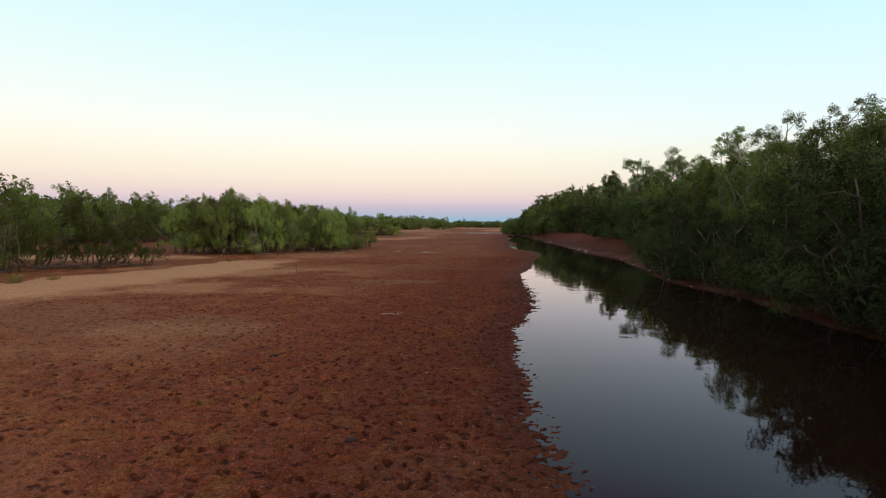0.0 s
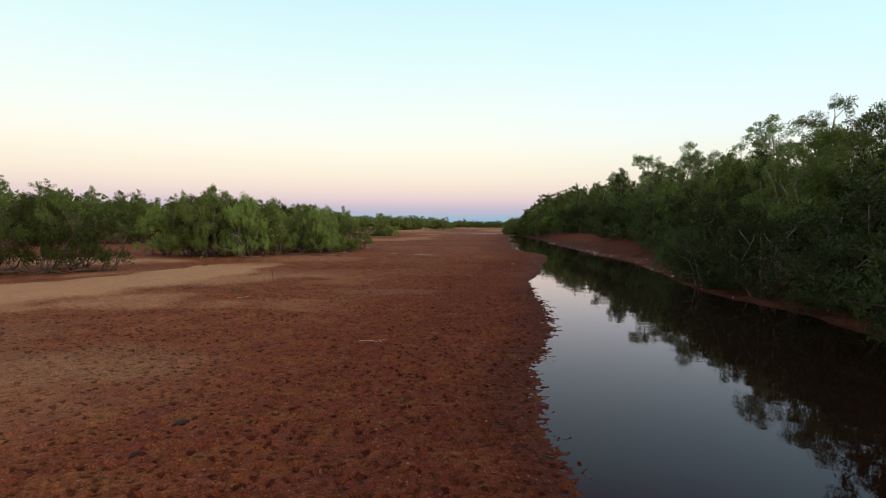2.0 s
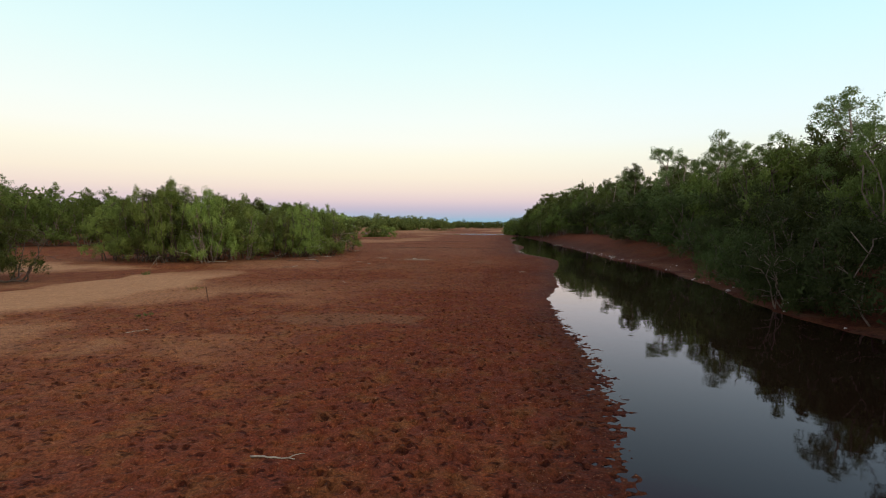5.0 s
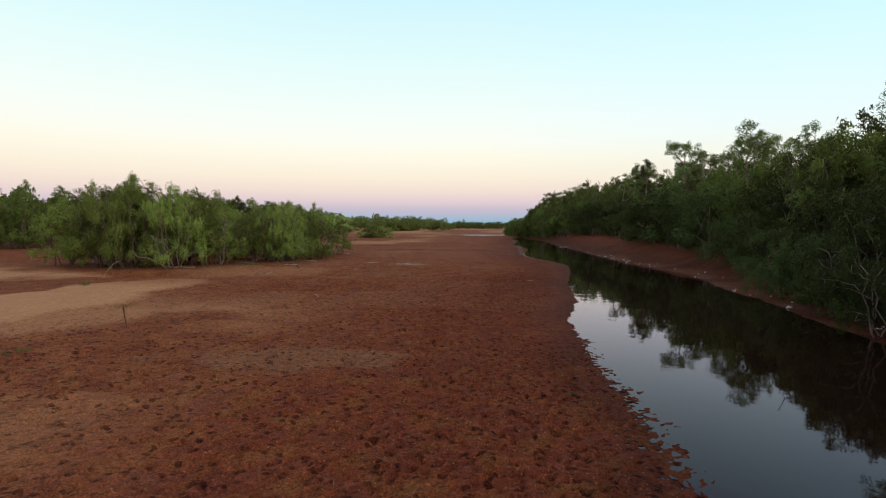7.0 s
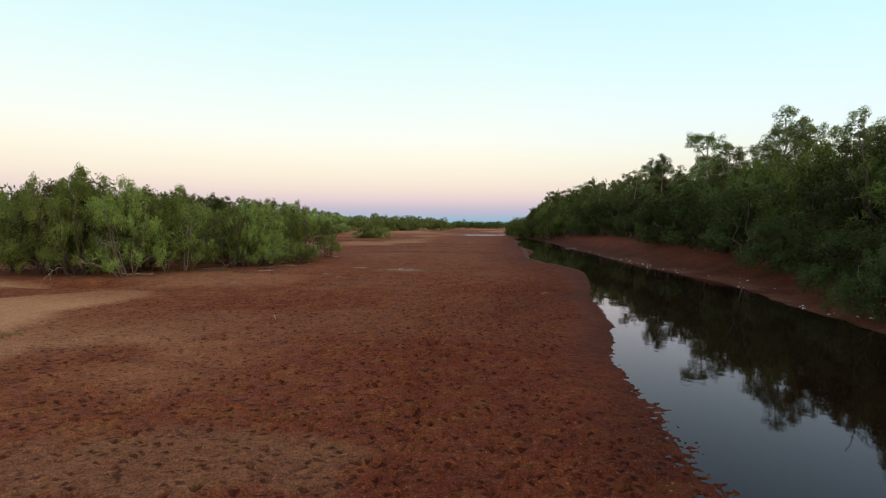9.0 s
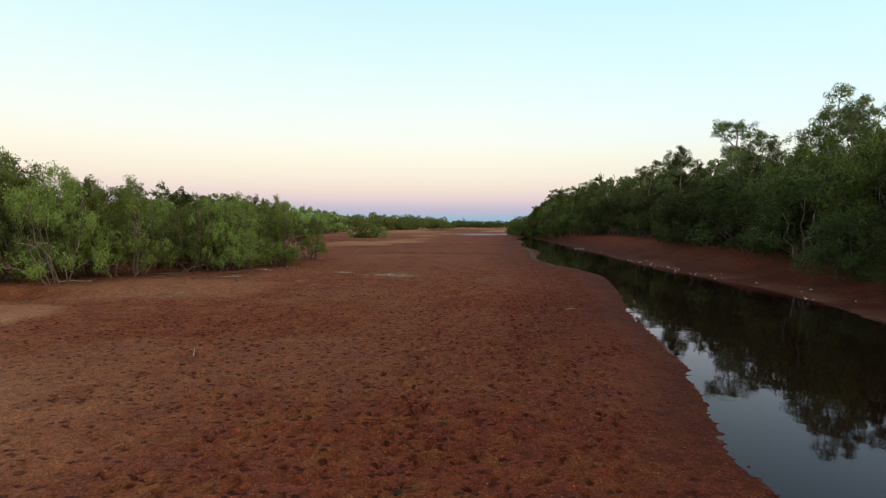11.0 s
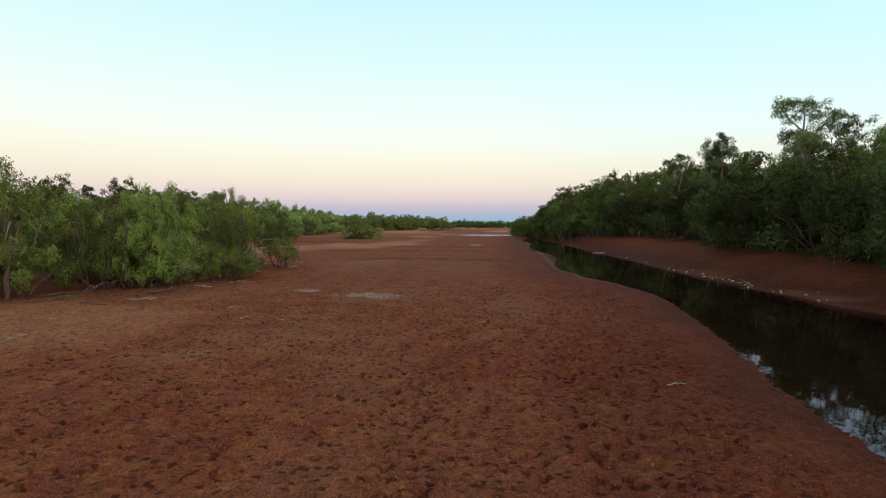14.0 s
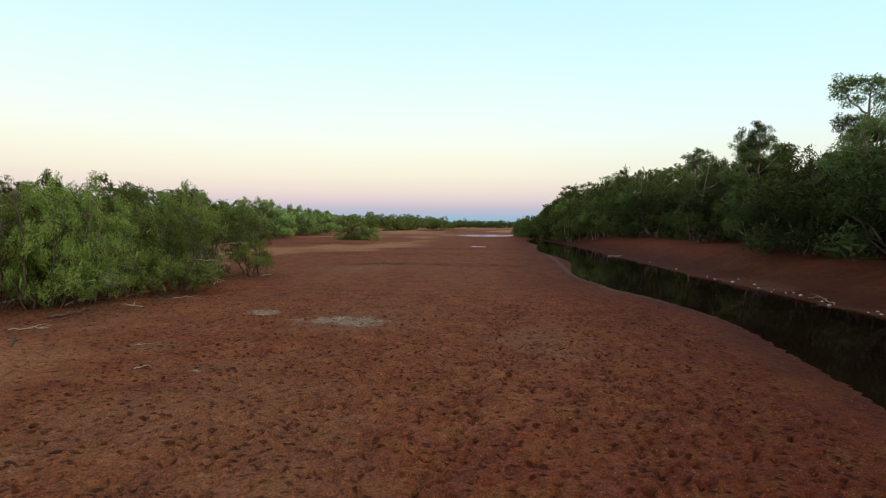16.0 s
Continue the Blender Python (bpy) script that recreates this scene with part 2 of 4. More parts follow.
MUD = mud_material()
WATER = water_material()
LEAF_BRIGHT = leaf_material("paperbark_leaves", (0.108, 0.146, 0.038), (0.170, 0.219, 0.054), (0.213, 0.268, 0.058))
# darker paperbark copy: bank shade put into the colour, reused on other dark trees
LEAF_BANK = leaf_material("dimmed_leaves", (0.066, 0.091, 0.022), (0.108, 0.141, 0.034), (0.140, 0.180, 0.040))
# two shaded copies for bank shrubs, the second darkest, shade put into the colour
LEAF_DARK = leaf_material("shaded_shrub_leaves", (0.032, 0.046, 0.014), (0.056, 0.077, 0.022), (0.080, 0.106, 0.030))
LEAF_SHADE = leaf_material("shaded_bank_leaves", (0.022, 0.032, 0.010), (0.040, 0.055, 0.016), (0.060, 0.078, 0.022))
LEAF_GUM = leaf_material("emergent_gum_leaves", (0.078, 0.110, 0.036), (0.130, 0.175, 0.056), (0.175, 0.225, 0.070))
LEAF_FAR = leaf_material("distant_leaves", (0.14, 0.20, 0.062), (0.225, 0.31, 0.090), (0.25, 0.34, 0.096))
BARK_PALE = bark_material("papery_pale_bark", (0.13, 0.09, 0.065), (0.38, 0.30, 0.24))
BARK_GREY = bark_material("grey_brown_bark", (0.075, 0.050, 0.036), (0.24, 0.18, 0.14))
BARK_BROWN = bark_material("brown_bark", (0.040, 0.028, 0.020), (0.125, 0.088, 0.064))
DEADWOOD = bark_material("bleached_deadwood", (0.20, 0.17, 0.12), (0.44, 0.40, 0.31))
GRASS = plain_material("green_grass", (0.05, 0.085, 0.02), (0.11, 0.15, 0.04))
DRY_GRASS = plain_material("dry_grass", (0.14, 0.10, 0.035), (0.24, 0.18, 0.07))
PALE_STONE = plain_material("pale_stone", (0.38, 0.34, 0.30), (0.68, 0.64, 0.60))
DARK_DUNG = plain_material("dried_dung", (0.018, 0.012, 0.010), (0.045, 0.030, 0.022))
POST_WOOD = plain_material("weathered_post_wood", (0.075, 0.034, 0.020), (0.17, 0.080, 0.048))


# ---- ground plan ----
def lattice(ix, iy, seed):
    h = np.sin(ix * 127.1 + iy * 311.7 + seed * 74.7) * 43758.5453
    return h - np.floor(h)


def value_noise(x, y, seed=0):
    ix, iy = np.floor(x), np.floor(y)
    fx, fy = x - ix, y - iy
    ux, uy = fx * fx * (3 - 2 * fx), fy * fy * (3 - 2 * fy)
    a, b = lattice(ix, iy, seed), lattice(ix + 1, iy, seed)
    c, d = lattice(ix, iy + 1, seed), lattice(ix + 1, iy + 1, seed)
    return (a * (1 - ux) + b * ux) * (1 - uy) + (c * (1 - ux) + d * ux) * uy


def fractal(x, y, seed=0, octaves=3):
    total, size = 0.0, 0.0
    for o in range(octaves):
        total = total + value_noise(x * 2 ** o, y * 2 ** o, seed + o) * 0.5 ** o
        size += 0.5 ** o
    return total / size


def smooth(a, b, v):
    u = np.clip((v - a) / (b - a), 0, 1)
    return u * u * (3 - 2 * u)


WATER_Z = -0.12
LEFT_Y = [-80, 0, 6, 7.8, 10, 13, 15, 16.2, 18.3, 21.5, 24.5, 27.2, 30, 32.7, 35, 37, 40, 43.5, 49, 53.4, 57.4, 62, 64.8, 72, 78, 90, 110, 133, 150, 175, 230]
LEFT_X = [0.5, 1.6, 1.4, 1.1, 1.45, 1.37, 1.68, 2.12, 2.65, 3.15, 3.38, 3.42, 3.7, 3.95, 4.7, 5.3, 5.7, 6.25, 7.6, 8.55, 9.05, 8.5, 7.78, 7.4, 7.96, 9.2, 10.8, 12.4, 15.5, 19, 20]
RIGHT_Y = [-80, 0, 18, 22, 25.5, 28.8, 35, 38, 43, 48.6, 52, 57, 63, 68, 76, 90, 100, 133, 150, 175, 230]
RIGHT_X = [10.0, 10.8, 12.0, 12.4, 11.8, 11.7, 13.0, 13.5, 14.2, 15.4, 15.3, 15.1, 15.0, 15.2, 15.5, 16.3, 17.1, 17.4, 17.2, 19.2, 20]


def left_shore(y):
    return np.interp(y, LEFT_Y, LEFT_X) + 0.2 * (fractal(y * 0.9, y * 0, 5) - 0.5)


def right_shore(y):
    return np.interp(y, RIGHT_Y, RIGHT_X) + 0.5 * (fractal(y * 0.5, y * 0, 9) - 0.5)


POOLS = [(7.0, 196.0, 9.5, 13.0), (-14.0, 325.0, 13.0, 16.0), (-42.0, 205.0, 8.0, 8.0), (2.4, 114.0, 1.3, 1.7)]


def pool_depth(x, y):
    d = 0.0 * x
    for px, py, rx, ry in POOLS:
        d = np.maximum(d, smooth(1.25, 0.7, np.hypot((x - px) / rx, (y - py) / ry) + 0.35 * (fractal(x * 0.25, y * 0.12, 31) - 0.5)))
    return d


SAND = [(-21.8, 20.8, 4.0), (-19.2, 25, 4.0), (-17.6, 30, 3.9), (-17, 35, 3.7), (-17, 39, 3.0), (-16, 41.5, 2.3)]


def sand_mask(x, y):
    wob = 0.9 * (fractal(x * 0.3, y * 0.3, 21, 4) - 0.5)
    r = np.hypot((x + 33) / 11.0, (y - 44) / 6.0) + 0.25
    for sx, sy, sr in SAND:
        r = np.minimum(r, np.hypot(x - sx, y - sy) / sr)
    s = smooth(1.25, 0.85, r + 0.9 * wob)
    tail = 0.55 * smooth(1.5, 0.5, np.abs(x + 17.2 - 0.42 * (y - 42)) / 1.6 + 1.2 * wob) * smooth(41, 46, y) * smooth(60, 54, y)
    s = np.maximum(s * (1 - 0.55 * smooth(38, 43, y) * smooth(-22, -19, x)), 0.3 * tail)
    far = smooth(0.55, 0.70, fractal(x * 0.06, y * 0.03, 40, 3)) * smooth(60, 90, y) * smooth(-4, -10, x) * 0.55
    near = smooth(0.44, 0.64, fractal(x * 0.22, y * 0.22, 44, 4)) * smooth(-3, -10, x) * (0.28 + 0.26 * smooth(12, 22, y)) * (1 - 0.8 * smooth(32, 37, y)) * smooth(62, 54, y)
    front = 0.33 * smooth(1.2, 0.6, np.hypot((x + 15.5) / 6.0, (y - 49.0) / 5.5) + 0.8 * wob) * smooth(0.6, 1.2, np.hypot((x + 20.5) / 4.0, (y - 46.5) / 2.2))
    near = np.maximum(near, front)
    dry = 0.75 * smooth(170, 260, y) * smooth(0.3, 0.6, fractal(x * 0.03, y * 0.02, 47))
    return np.maximum(np.maximum(np.maximum(s, far), near), dry)


HOLLOWS = [(-20.5, 46.5, 4.2, 2.4, 0.45), (-13.6, 62.0, 3.0, 2.4, 0.25), (-38, 58, 14, 4, 0.3)]


def ground_base(x, y):
    """The ground without footprints."""
    dl = left_shore(y) - x
    dr = x - right_shore(y)
    flat = 0.16 * (fractal(x * 0.07, y * 0.05, 3) - 0.5)
    fade = smooth(0, 5, dl)
    left = flat * fade + np.where(dl > 0, -0.12 * np.exp(-np.maximum(dl, 0) / 1.1), -0.12 + 0.07 * np.maximum(dl, -6))
    left = left + 0.7 * smooth(38, 70, -x) + 0.10 * sand_mask(x, y) * smooth(-8, -12, x) * smooth(46, 41, y)
    for hx, hy, rx, ry, deep in HOLLOWS:
        left = left - deep * smooth(1.15, 0.35, np.hypot((x - hx) / rx, (y - hy) / ry))
    left = left + 0.06 * np.sin(y * 0.16 + 0.6 * np.sin(x * 0.12)) * smooth(60, 80, y) * smooth(300, 200, y)
    up = np.maximum(dr, 0)
    flat_shore = smooth(16, 22, y) * smooth(48, 34, y)
    rise = 0.04 * up + 1.35 * smooth(0.8 + 1.0 * flat_shore, 7.0, up) + 0.4 * smooth(7, 16, up) - 0.05 * np.maximum(up - 20, 0)
    right = -0.12 + np.where(dr > 0, rise, 0.09 * np.maximum(dr, -6)) + (0.30 * (fractal(x * 0.2, y * 0.2, 13) - 0.5) + 0.28 * (fractal(x * 0.7, y * 0.5, 17) - 0.5)) * smooth(0.4, 4, dr)
    middle = (left_shore(y) + right_shore(y)) / 2
    gone = smooth(165, 215, y)
    z = np.where(x < middle, left, right)
    z = z * (1 - gone) + gone * (flat + 0.5 * smooth(26, 60, x) + 0.7 * smooth(38, 70, -x))
    return z - 0.22 * pool_depth(x, y)


def hoof_prints(x, y, cell, seed, radius, depth, share=1.0):
    """Cattle footprints pressed into mud: an oval pit, deeper at the toe, with a low rim. share: how many of the cells hold one."""
    out = np.zeros_like(x)
    ix, iy = np.floor(x / cell), np.floor(y / cell)
    for i in (-1, 0, 1):
        for j in (-1, 0, 1):
            cx, cy = ix + i, iy + j
            px = (cx + 0.1 + 0.8 * lattice(cx, cy, seed)) * cell
            py = (cy + 0.1 + 0.8 * lattice(cx, cy, seed + 1)) * cell
            s = 0.65 + 0.6 * lattice(cx, cy, seed + 2)
            a = lattice(cx, cy, seed + 3) * 3.14
            here = lattice(cx, cy, seed + 4) < share
            dx, dy = x - px, y - py
            u = dx * np.cos(a) + dy * np.sin(a)
            v = (-dx * np.sin(a) + dy * np.cos(a)) * 1.45
            r = np.hypot(u, v) / (radius * s)
            pit = smooth(1.12, 0.25, r) * (0.8 + 0.3 * np.clip(u / radius, -1, 1))
            out += here * depth * s * (0.22 * np.exp(-((r - 1.35) / 0.3) ** 2) - pit)
    return np.maximum(out, -1.25 * depth)


# beaten cattle tracks across the mud: points of each
TRACKS = [[(-0.9, 24), (-0.6, 32), (-1.0, 42), (0.4, 52), (3.0, 62), (4.4, 78)], [(-6.2, 41), (-3.6, 46.5), (0.6, 50.5), (4.4, 55)], [(-9.5, 44), (-7.0, 50), (-2.0, 53.2), (2.4, 60)],
          [(1.6, 36), (2.6, 46), (4.0, 58), (4.6, 76)]]


def track_mask(x, y, half):
    near = np.full_like(x, 99.0)
    for line in TRACKS:
        for (ax, ay), (bx, by) in zip(line, line[1:]):
            u = np.clip(((x - ax) * (bx - ax) + (y - ay) * (by - ay)) / ((bx - ax) ** 2 + (by - ay) ** 2), 0, 1)
            near = np.minimum(near, np.hypot(x - ax - u * (bx - ax), y - ay - u * (by - ay)))
    return smooth(half, 0.4 * half, near + 0.25 * (fractal(x * 0.8, y * 0.8, 131) - 0.5))


def ground_z(x, y):
    return ground_base(np.asarray(x, float), np.asarray(y, float))


def spread(stops):
    """Coordinates whose spacing runs from value to value: (position, spacing)."""
    out = [stops[0][0]]
    for (a, sa), (b, sb) in zip(stops, stops[1:]):
        n = max(1, int(round(2 * (b - a) / (sa + sb))))
        u = np.linspace(0, 1, n + 1)[1:]
        w = sa * u + (sb - sa) * u * u / 2
        out.extend(a + (b - a) * w / w[-1])
    return np.array(out)


def sheet(name, xs, ys, z, mat):
    nx, ny = len(xs), len(ys)
    gx, gy = np.meshgrid(xs, ys)
    co = np.stack([gx, gy, z(gx, gy)], -1).reshape(-1, 3)
    idx = np.arange(nx * ny).reshape(ny, nx)
    quads = np.stack([idx[:-1, :-1], idx[:-1, 1:], idx[1:, 1:], idx[1:, :-1]], -1).reshape(-1, 4)
    me = bpy.data.meshes.new(name)
    me.vertices.add(len(co))
    me.vertices.foreach_set("co", co.ravel())
    me.loops.add(quads.size)
    me.loops.foreach_set("vertex_index", quads.ravel().astype(np.int32))
    me.polygons.add(len(quads))
    me.polygons.foreach_set("loop_start", np.arange(0, quads.size, 4, dtype=np.int32))
    me.polygons.foreach_set("use_smooth", np.ones(len(quads), bool))
    me.update()
    me.materials.append(mat)
    return new(name, me), gx.ravel(), gy.ravel()


def set_attribute(me, name, values):
    me.attributes.new(name, "FLOAT", "POINT").data.foreach_set("value", np.asarray(values, np.float32))


TREE_FEET = []  # filled below: x, y, radius of the litter


# ---- trees ----
def part(name, me, mat, parent, label=""):
    ob = new(name, me)
    if not me.materials:
        me.materials.append(mat)
    ob.parent = parent
    if label:
        ob["label"] = label
    return ob


def tubes_mesh(name, paths, sides=6):
    """paths: (points, radii) of tapered limbs."""
    vs, fs = [], []
    for pts, rad in paths:
        pts = np.asarray(pts, float)
        base = len(vs)
        for i, p in enumerate(pts):
            d = pts[min(i + 1, len(pts) - 1)] - pts[max(i - 1, 0)]
            d = d / (np.linalg.norm(d) + 1e-9)
            a = np.cross(d, (0.31, 0.95, 0.05))
            a /= np.linalg.norm(a) + 1e-9
            b = np.cross(d, a)
            for k in range(sides):
                w = 2 * math.pi * k / sides
                vs.append(tuple(p + rad[i] * (a * math.cos(w) + b * math.sin(w))))
        for i in range(len(pts) - 1):
            for k in range(sides):
                q = base + i * sides
                fs.append((q + k, q + (k + 1) % sides, q + sides + (k + 1) % sides, q + sides + k))
        fs.append(tuple(base + (len(pts) - 1) * sides + k for k in range(sides)))
        fs.append(tuple(base + sides - 1 - k for k in range(sides)))
    me = bpy.data.meshes.new(name)
    me.from_pydata(vs, [], fs)
    me.polygons.foreach_set("use_smooth", np.ones(len(fs), bool))
    return me


def leaves_mesh(name, rng, centre, droop, length, width, out):
    """Leaves as narrow blades; out: the way out of their clump, towards which they shade."""
    n = len(centre)
    d = rng.normal(size=(n, 3)) * 0.75
    d[:, 2] -= droop
    d /= np.linalg.norm(d, axis=1, keepdims=True)
    s = np.cross(d, rng.normal(size=(n, 3)))
    s /= np.linalg.norm(s, axis=1, keepdims=True) + 1e-9
    flat = np.cross(d, s)
    back = (flat * out).sum(1) < 0
    s[back] *= -1
    flat[back] *= -1
    l = (length * rng.uniform(0.6, 1.3, n))[:, None]
    w = (width * rng.uniform(0.7, 1.3, n))[:, None]
    co = np.stack([centre - d * l / 2 - s * w / 2, centre + d * l / 2, centre - d * l / 2 + s * w / 2], 1).reshape(-1, 3)
    me = bpy.data.meshes.new(name)
    me.vertices.add(3 * n)
    me.vertices.foreach_set("co", co.ravel())
    me.loops.add(3 * n)
    me.loops.foreach_set("vertex_index", np.arange(3 * n, dtype=np.int32))
    me.polygons.add(n)
    me.polygons.foreach_set("loop_start", np.arange(0, 3 * n, 3, dtype=np.int32))
    me.polygons.foreach_set("use_smooth", np.ones(n, bool))
    me.update()
    facing = 0.5 * out + 0.7 * flat
    facing /= np.linalg.norm(facing, axis=1, keepdims=True) + 1e-9
    me.normals_split_custom_set_from_vertices(np.repeat(facing, 3, 0))
    return me


def bent(rng, a, b, sag, steps=6, wobble=0.06):
    a, b = np.asarray(a, float), np.asarray(b, float)
    u = np.linspace(0, 1, steps)[:, None]
    p = a * (1 - u) + b * u
    p[:, 2] += sag * np.sin(u[:, 0] * math.pi)
    size = np.linalg.norm(b - a)
    p[1:-1] += rng.normal(size=(steps - 2, 3)) * wobble * size * 0.5
    return p


def taper(r0, r1, n):
    return np.linspace(r0, r1, n)


# leaves a cluster, leaf length, leaf width, clusters a square metre of lobe, sides of a limb, radius of a cluster
LOD = {"close": (50, 0.130, 0.046, 4.2, 6, 0.30), "near": (58, 0.150, 0.048, 4.0, 6, 0.30),
       "middle": (26, 0.23, 0.080, 3.3, 5, 0.33), "far": (12, 0.42, 0.19, 1.9, 4, 0.48)}


def gum_form(rng):
    """One pale trunk, forked limbs, uneven clumps of foliage along and at the ends of them, with gaps between."""
    stems, lobes = [], []
    top = np.array([rng.normal() * 0.6, rng.normal() * 0.6, 8.6])
    stems.append((bent(rng, (0, 0, -0.3), top, 0, 9, 0.03), taper(0.17, 0.04, 9)))
    for i in range(8):
        u = 0.26 + 0.56 * i / 7
        a = stems[0][0][int(round(u * 8))]
        w = i * 2.4 + rng.uniform(-0.5, 0.5)
        reach = rng.uniform(1.2, 2.3) * (1.15 - 0.55 * u)
        b = a + np.array([math.cos(w) * reach, math.sin(w) * reach, rng.uniform(0.7, 1.9)])
        limb = bent(rng, a, b, -0.2, 6, 0.05)
        stems.append((limb, taper(0.06, 0.022, 6)))
        lobes.append((b + (0, 0, 0.15), rng.uniform(0.55, 0.9)))
        for k in range(2):
            v = w + rng.choice([-1, 1]) * rng.uniform(0.5, 1.6)
            at = limb[3 + k] + np.array([math.cos(v), math.sin(v), rng.uniform(-0.6, 0.7)]) * rng.uniform(0.5, 1.0)
            lobes.append((at, rng.uniform(0.42, 0.75)))
    for k in range(5):
        w = k * 1.26 + rng.uniform(-0.5, 0.5)
        lobes.append((top + np.array([math.cos(w) * 0.8, math.sin(w) * 0.8, rng.uniform(-1.0, 0.5)]), rng.uniform(0.38, 0.68)))
    lobes.append((top + (0, 0, 0.75), 0.55))
    return stems, lobes


def paperbark_form(rng, bare, few, far):
    """Leaning stems from one foot, a bushy crown that ends in plumes, low sprays; bare: the foliage starts higher; few: only some stems."""
    stems, lobes = [], []
    for i in range(4 if few else 7 if bare else rng.integers(7, 11)):
        w = rng.uniform(0, 6.28)
        f = np.array([math.cos(w), math.sin(w), 0]) * rng.uniform(0.1, 0.9)
        lean = rng.uniform(0.5, 2.1) + 0.9 * (bare and not few)
        arch = -0.95 if bare and not few else -0.45
        tip = np.array([f[0] + math.cos(w) * lean, f[1] + math.sin(w) * lean, rng.uniform(3.2, 5.0)])
        f[2] = -0.25
        stems.append((bent(rng, f, tip, arch, 8, 0.045), taper(rng.uniform(0.04, 0.07) * (1.0 if few else 1.7 if bare else 1.0), 0.016, 8)))
    for i in range(18):
        w = i * 2.4 + rng.uniform(-0.5, 0.5)
        z = 1.1 + 3.2 * ((i * 0.618 + rng.uniform(0, 0.2)) % 1.0)
        r = rng.uniform(0.35, 1.05) * 2.35 * math.sqrt(max(0.06, 1 - ((z - 2.4) / 2.9) ** 2))
        lobes.append((np.array([r * math.cos(w), r * math.sin(w), z]), rng.uniform(0.5, 0.9)))
    for i in range(7):
        w = i * 0.9 + rng.uniform(-0.4, 0.4)
        r = rng.uniform(1.4, 2.3)
        lobes.append((np.array([r * math.cos(w), r * math.sin(w), rng.uniform(0.75, 1.6)]), rng.uniform(0.4, 0.7)))
    if bare:
        lobes = [(c, r) for c, r in lobes if c[2] > (1.5 if few else 0.95)]
    for i in range(4):
        w, r = i * 1.57 + rng.uniform(-0.6, 0.6), (0.2 if i == 0 else rng.uniform(0.6, 1.6))
        peak = 5.95 - 0.75 * r + rng.uniform(-0.35, 0.1)
        side = np.array([math.cos(w), math.sin(w), 0.0])
        for drop, size in ((0.0, 0.30), (0.55, 0.46), (1.15, 0.58))[far:]:
            lobes.append((side * (r + rng.normal() * 0.12) + np.array([rng.normal() * 0.12, rng.normal() * 0.12, peak - drop]), size * rng.uniform(0.85, 1.15)))
    return stems, lobes


def shrub_form(rng):
    """Foliage in rounded masses down to the ground."""
    stems, lobes = [], []
    for i in range(rng.integers(4, 7)):
        w = rng.uniform(0, 6.28)
        f = np.array([math.cos(w), math.sin(w), 0]) * rng.uniform(0.05, 0.4)
        tip = np.array([math.cos(w) * rng.uniform(0.5, 1.8), math.sin(w) * rng.uniform(0.5, 1.8), rng.uniform(2.2, 3.8)])
        f[2] = -0.25
        stems.append((bent(rng, f, tip, -0.2, 7, 0.08), taper(rng.uniform(0.03, 0.055), 0.016, 7)))
    for i in range(17):
        w = i * 2.4 + rng.uniform(-0.4, 0.4)
        z = 0.4 + 3.6 * rng.uniform() ** 1.2
        r = rng.uniform(0.45, 1.0) * 2.2 * math.sqrt(max(0.05, 1 - ((z - 1.7) / 2.7) ** 2))
        lobes.append((np.array([r * math.cos(w), r * math.sin(w), z]), rng.uniform(0.55, 1.0)))
    return stems, lobes


def dead_branch(rng, nodes, mat, tree):
    """A bare forked branch sticking out of the crown's foot."""
    low = nodes[nodes[:, 2] < 2.7]
    a = low[rng.integers(len(low))]
    w = math.atan2(a[1], a[0]) + rng.uniform(-0.7, 0.7)
    reach = rng.uniform(1.1, 2.3)
    way = np.array([math.cos(w), math.sin(w), rng.uniform(-0.45, 0.35)])
    main = bent(rng, a, a + way * reach, 0.12, 7, 0.035)
    twigs = [(main, taper(0.024, 0.006, 7))]
    for j in (2, 3, 4, 5, 5, 6):
        turn = way * rng.uniform(0.3, 0.6) + rng.normal(size=3) * 0.22
        twigs.append((bent(rng, main[j], main[j] + turn, 0.03, 4, 0.06), taper(0.011, 0.004, 4)))
    part("dead_branch", tubes_mesh("dead_branch", twigs, 4), mat, tree, "bare dead branch")


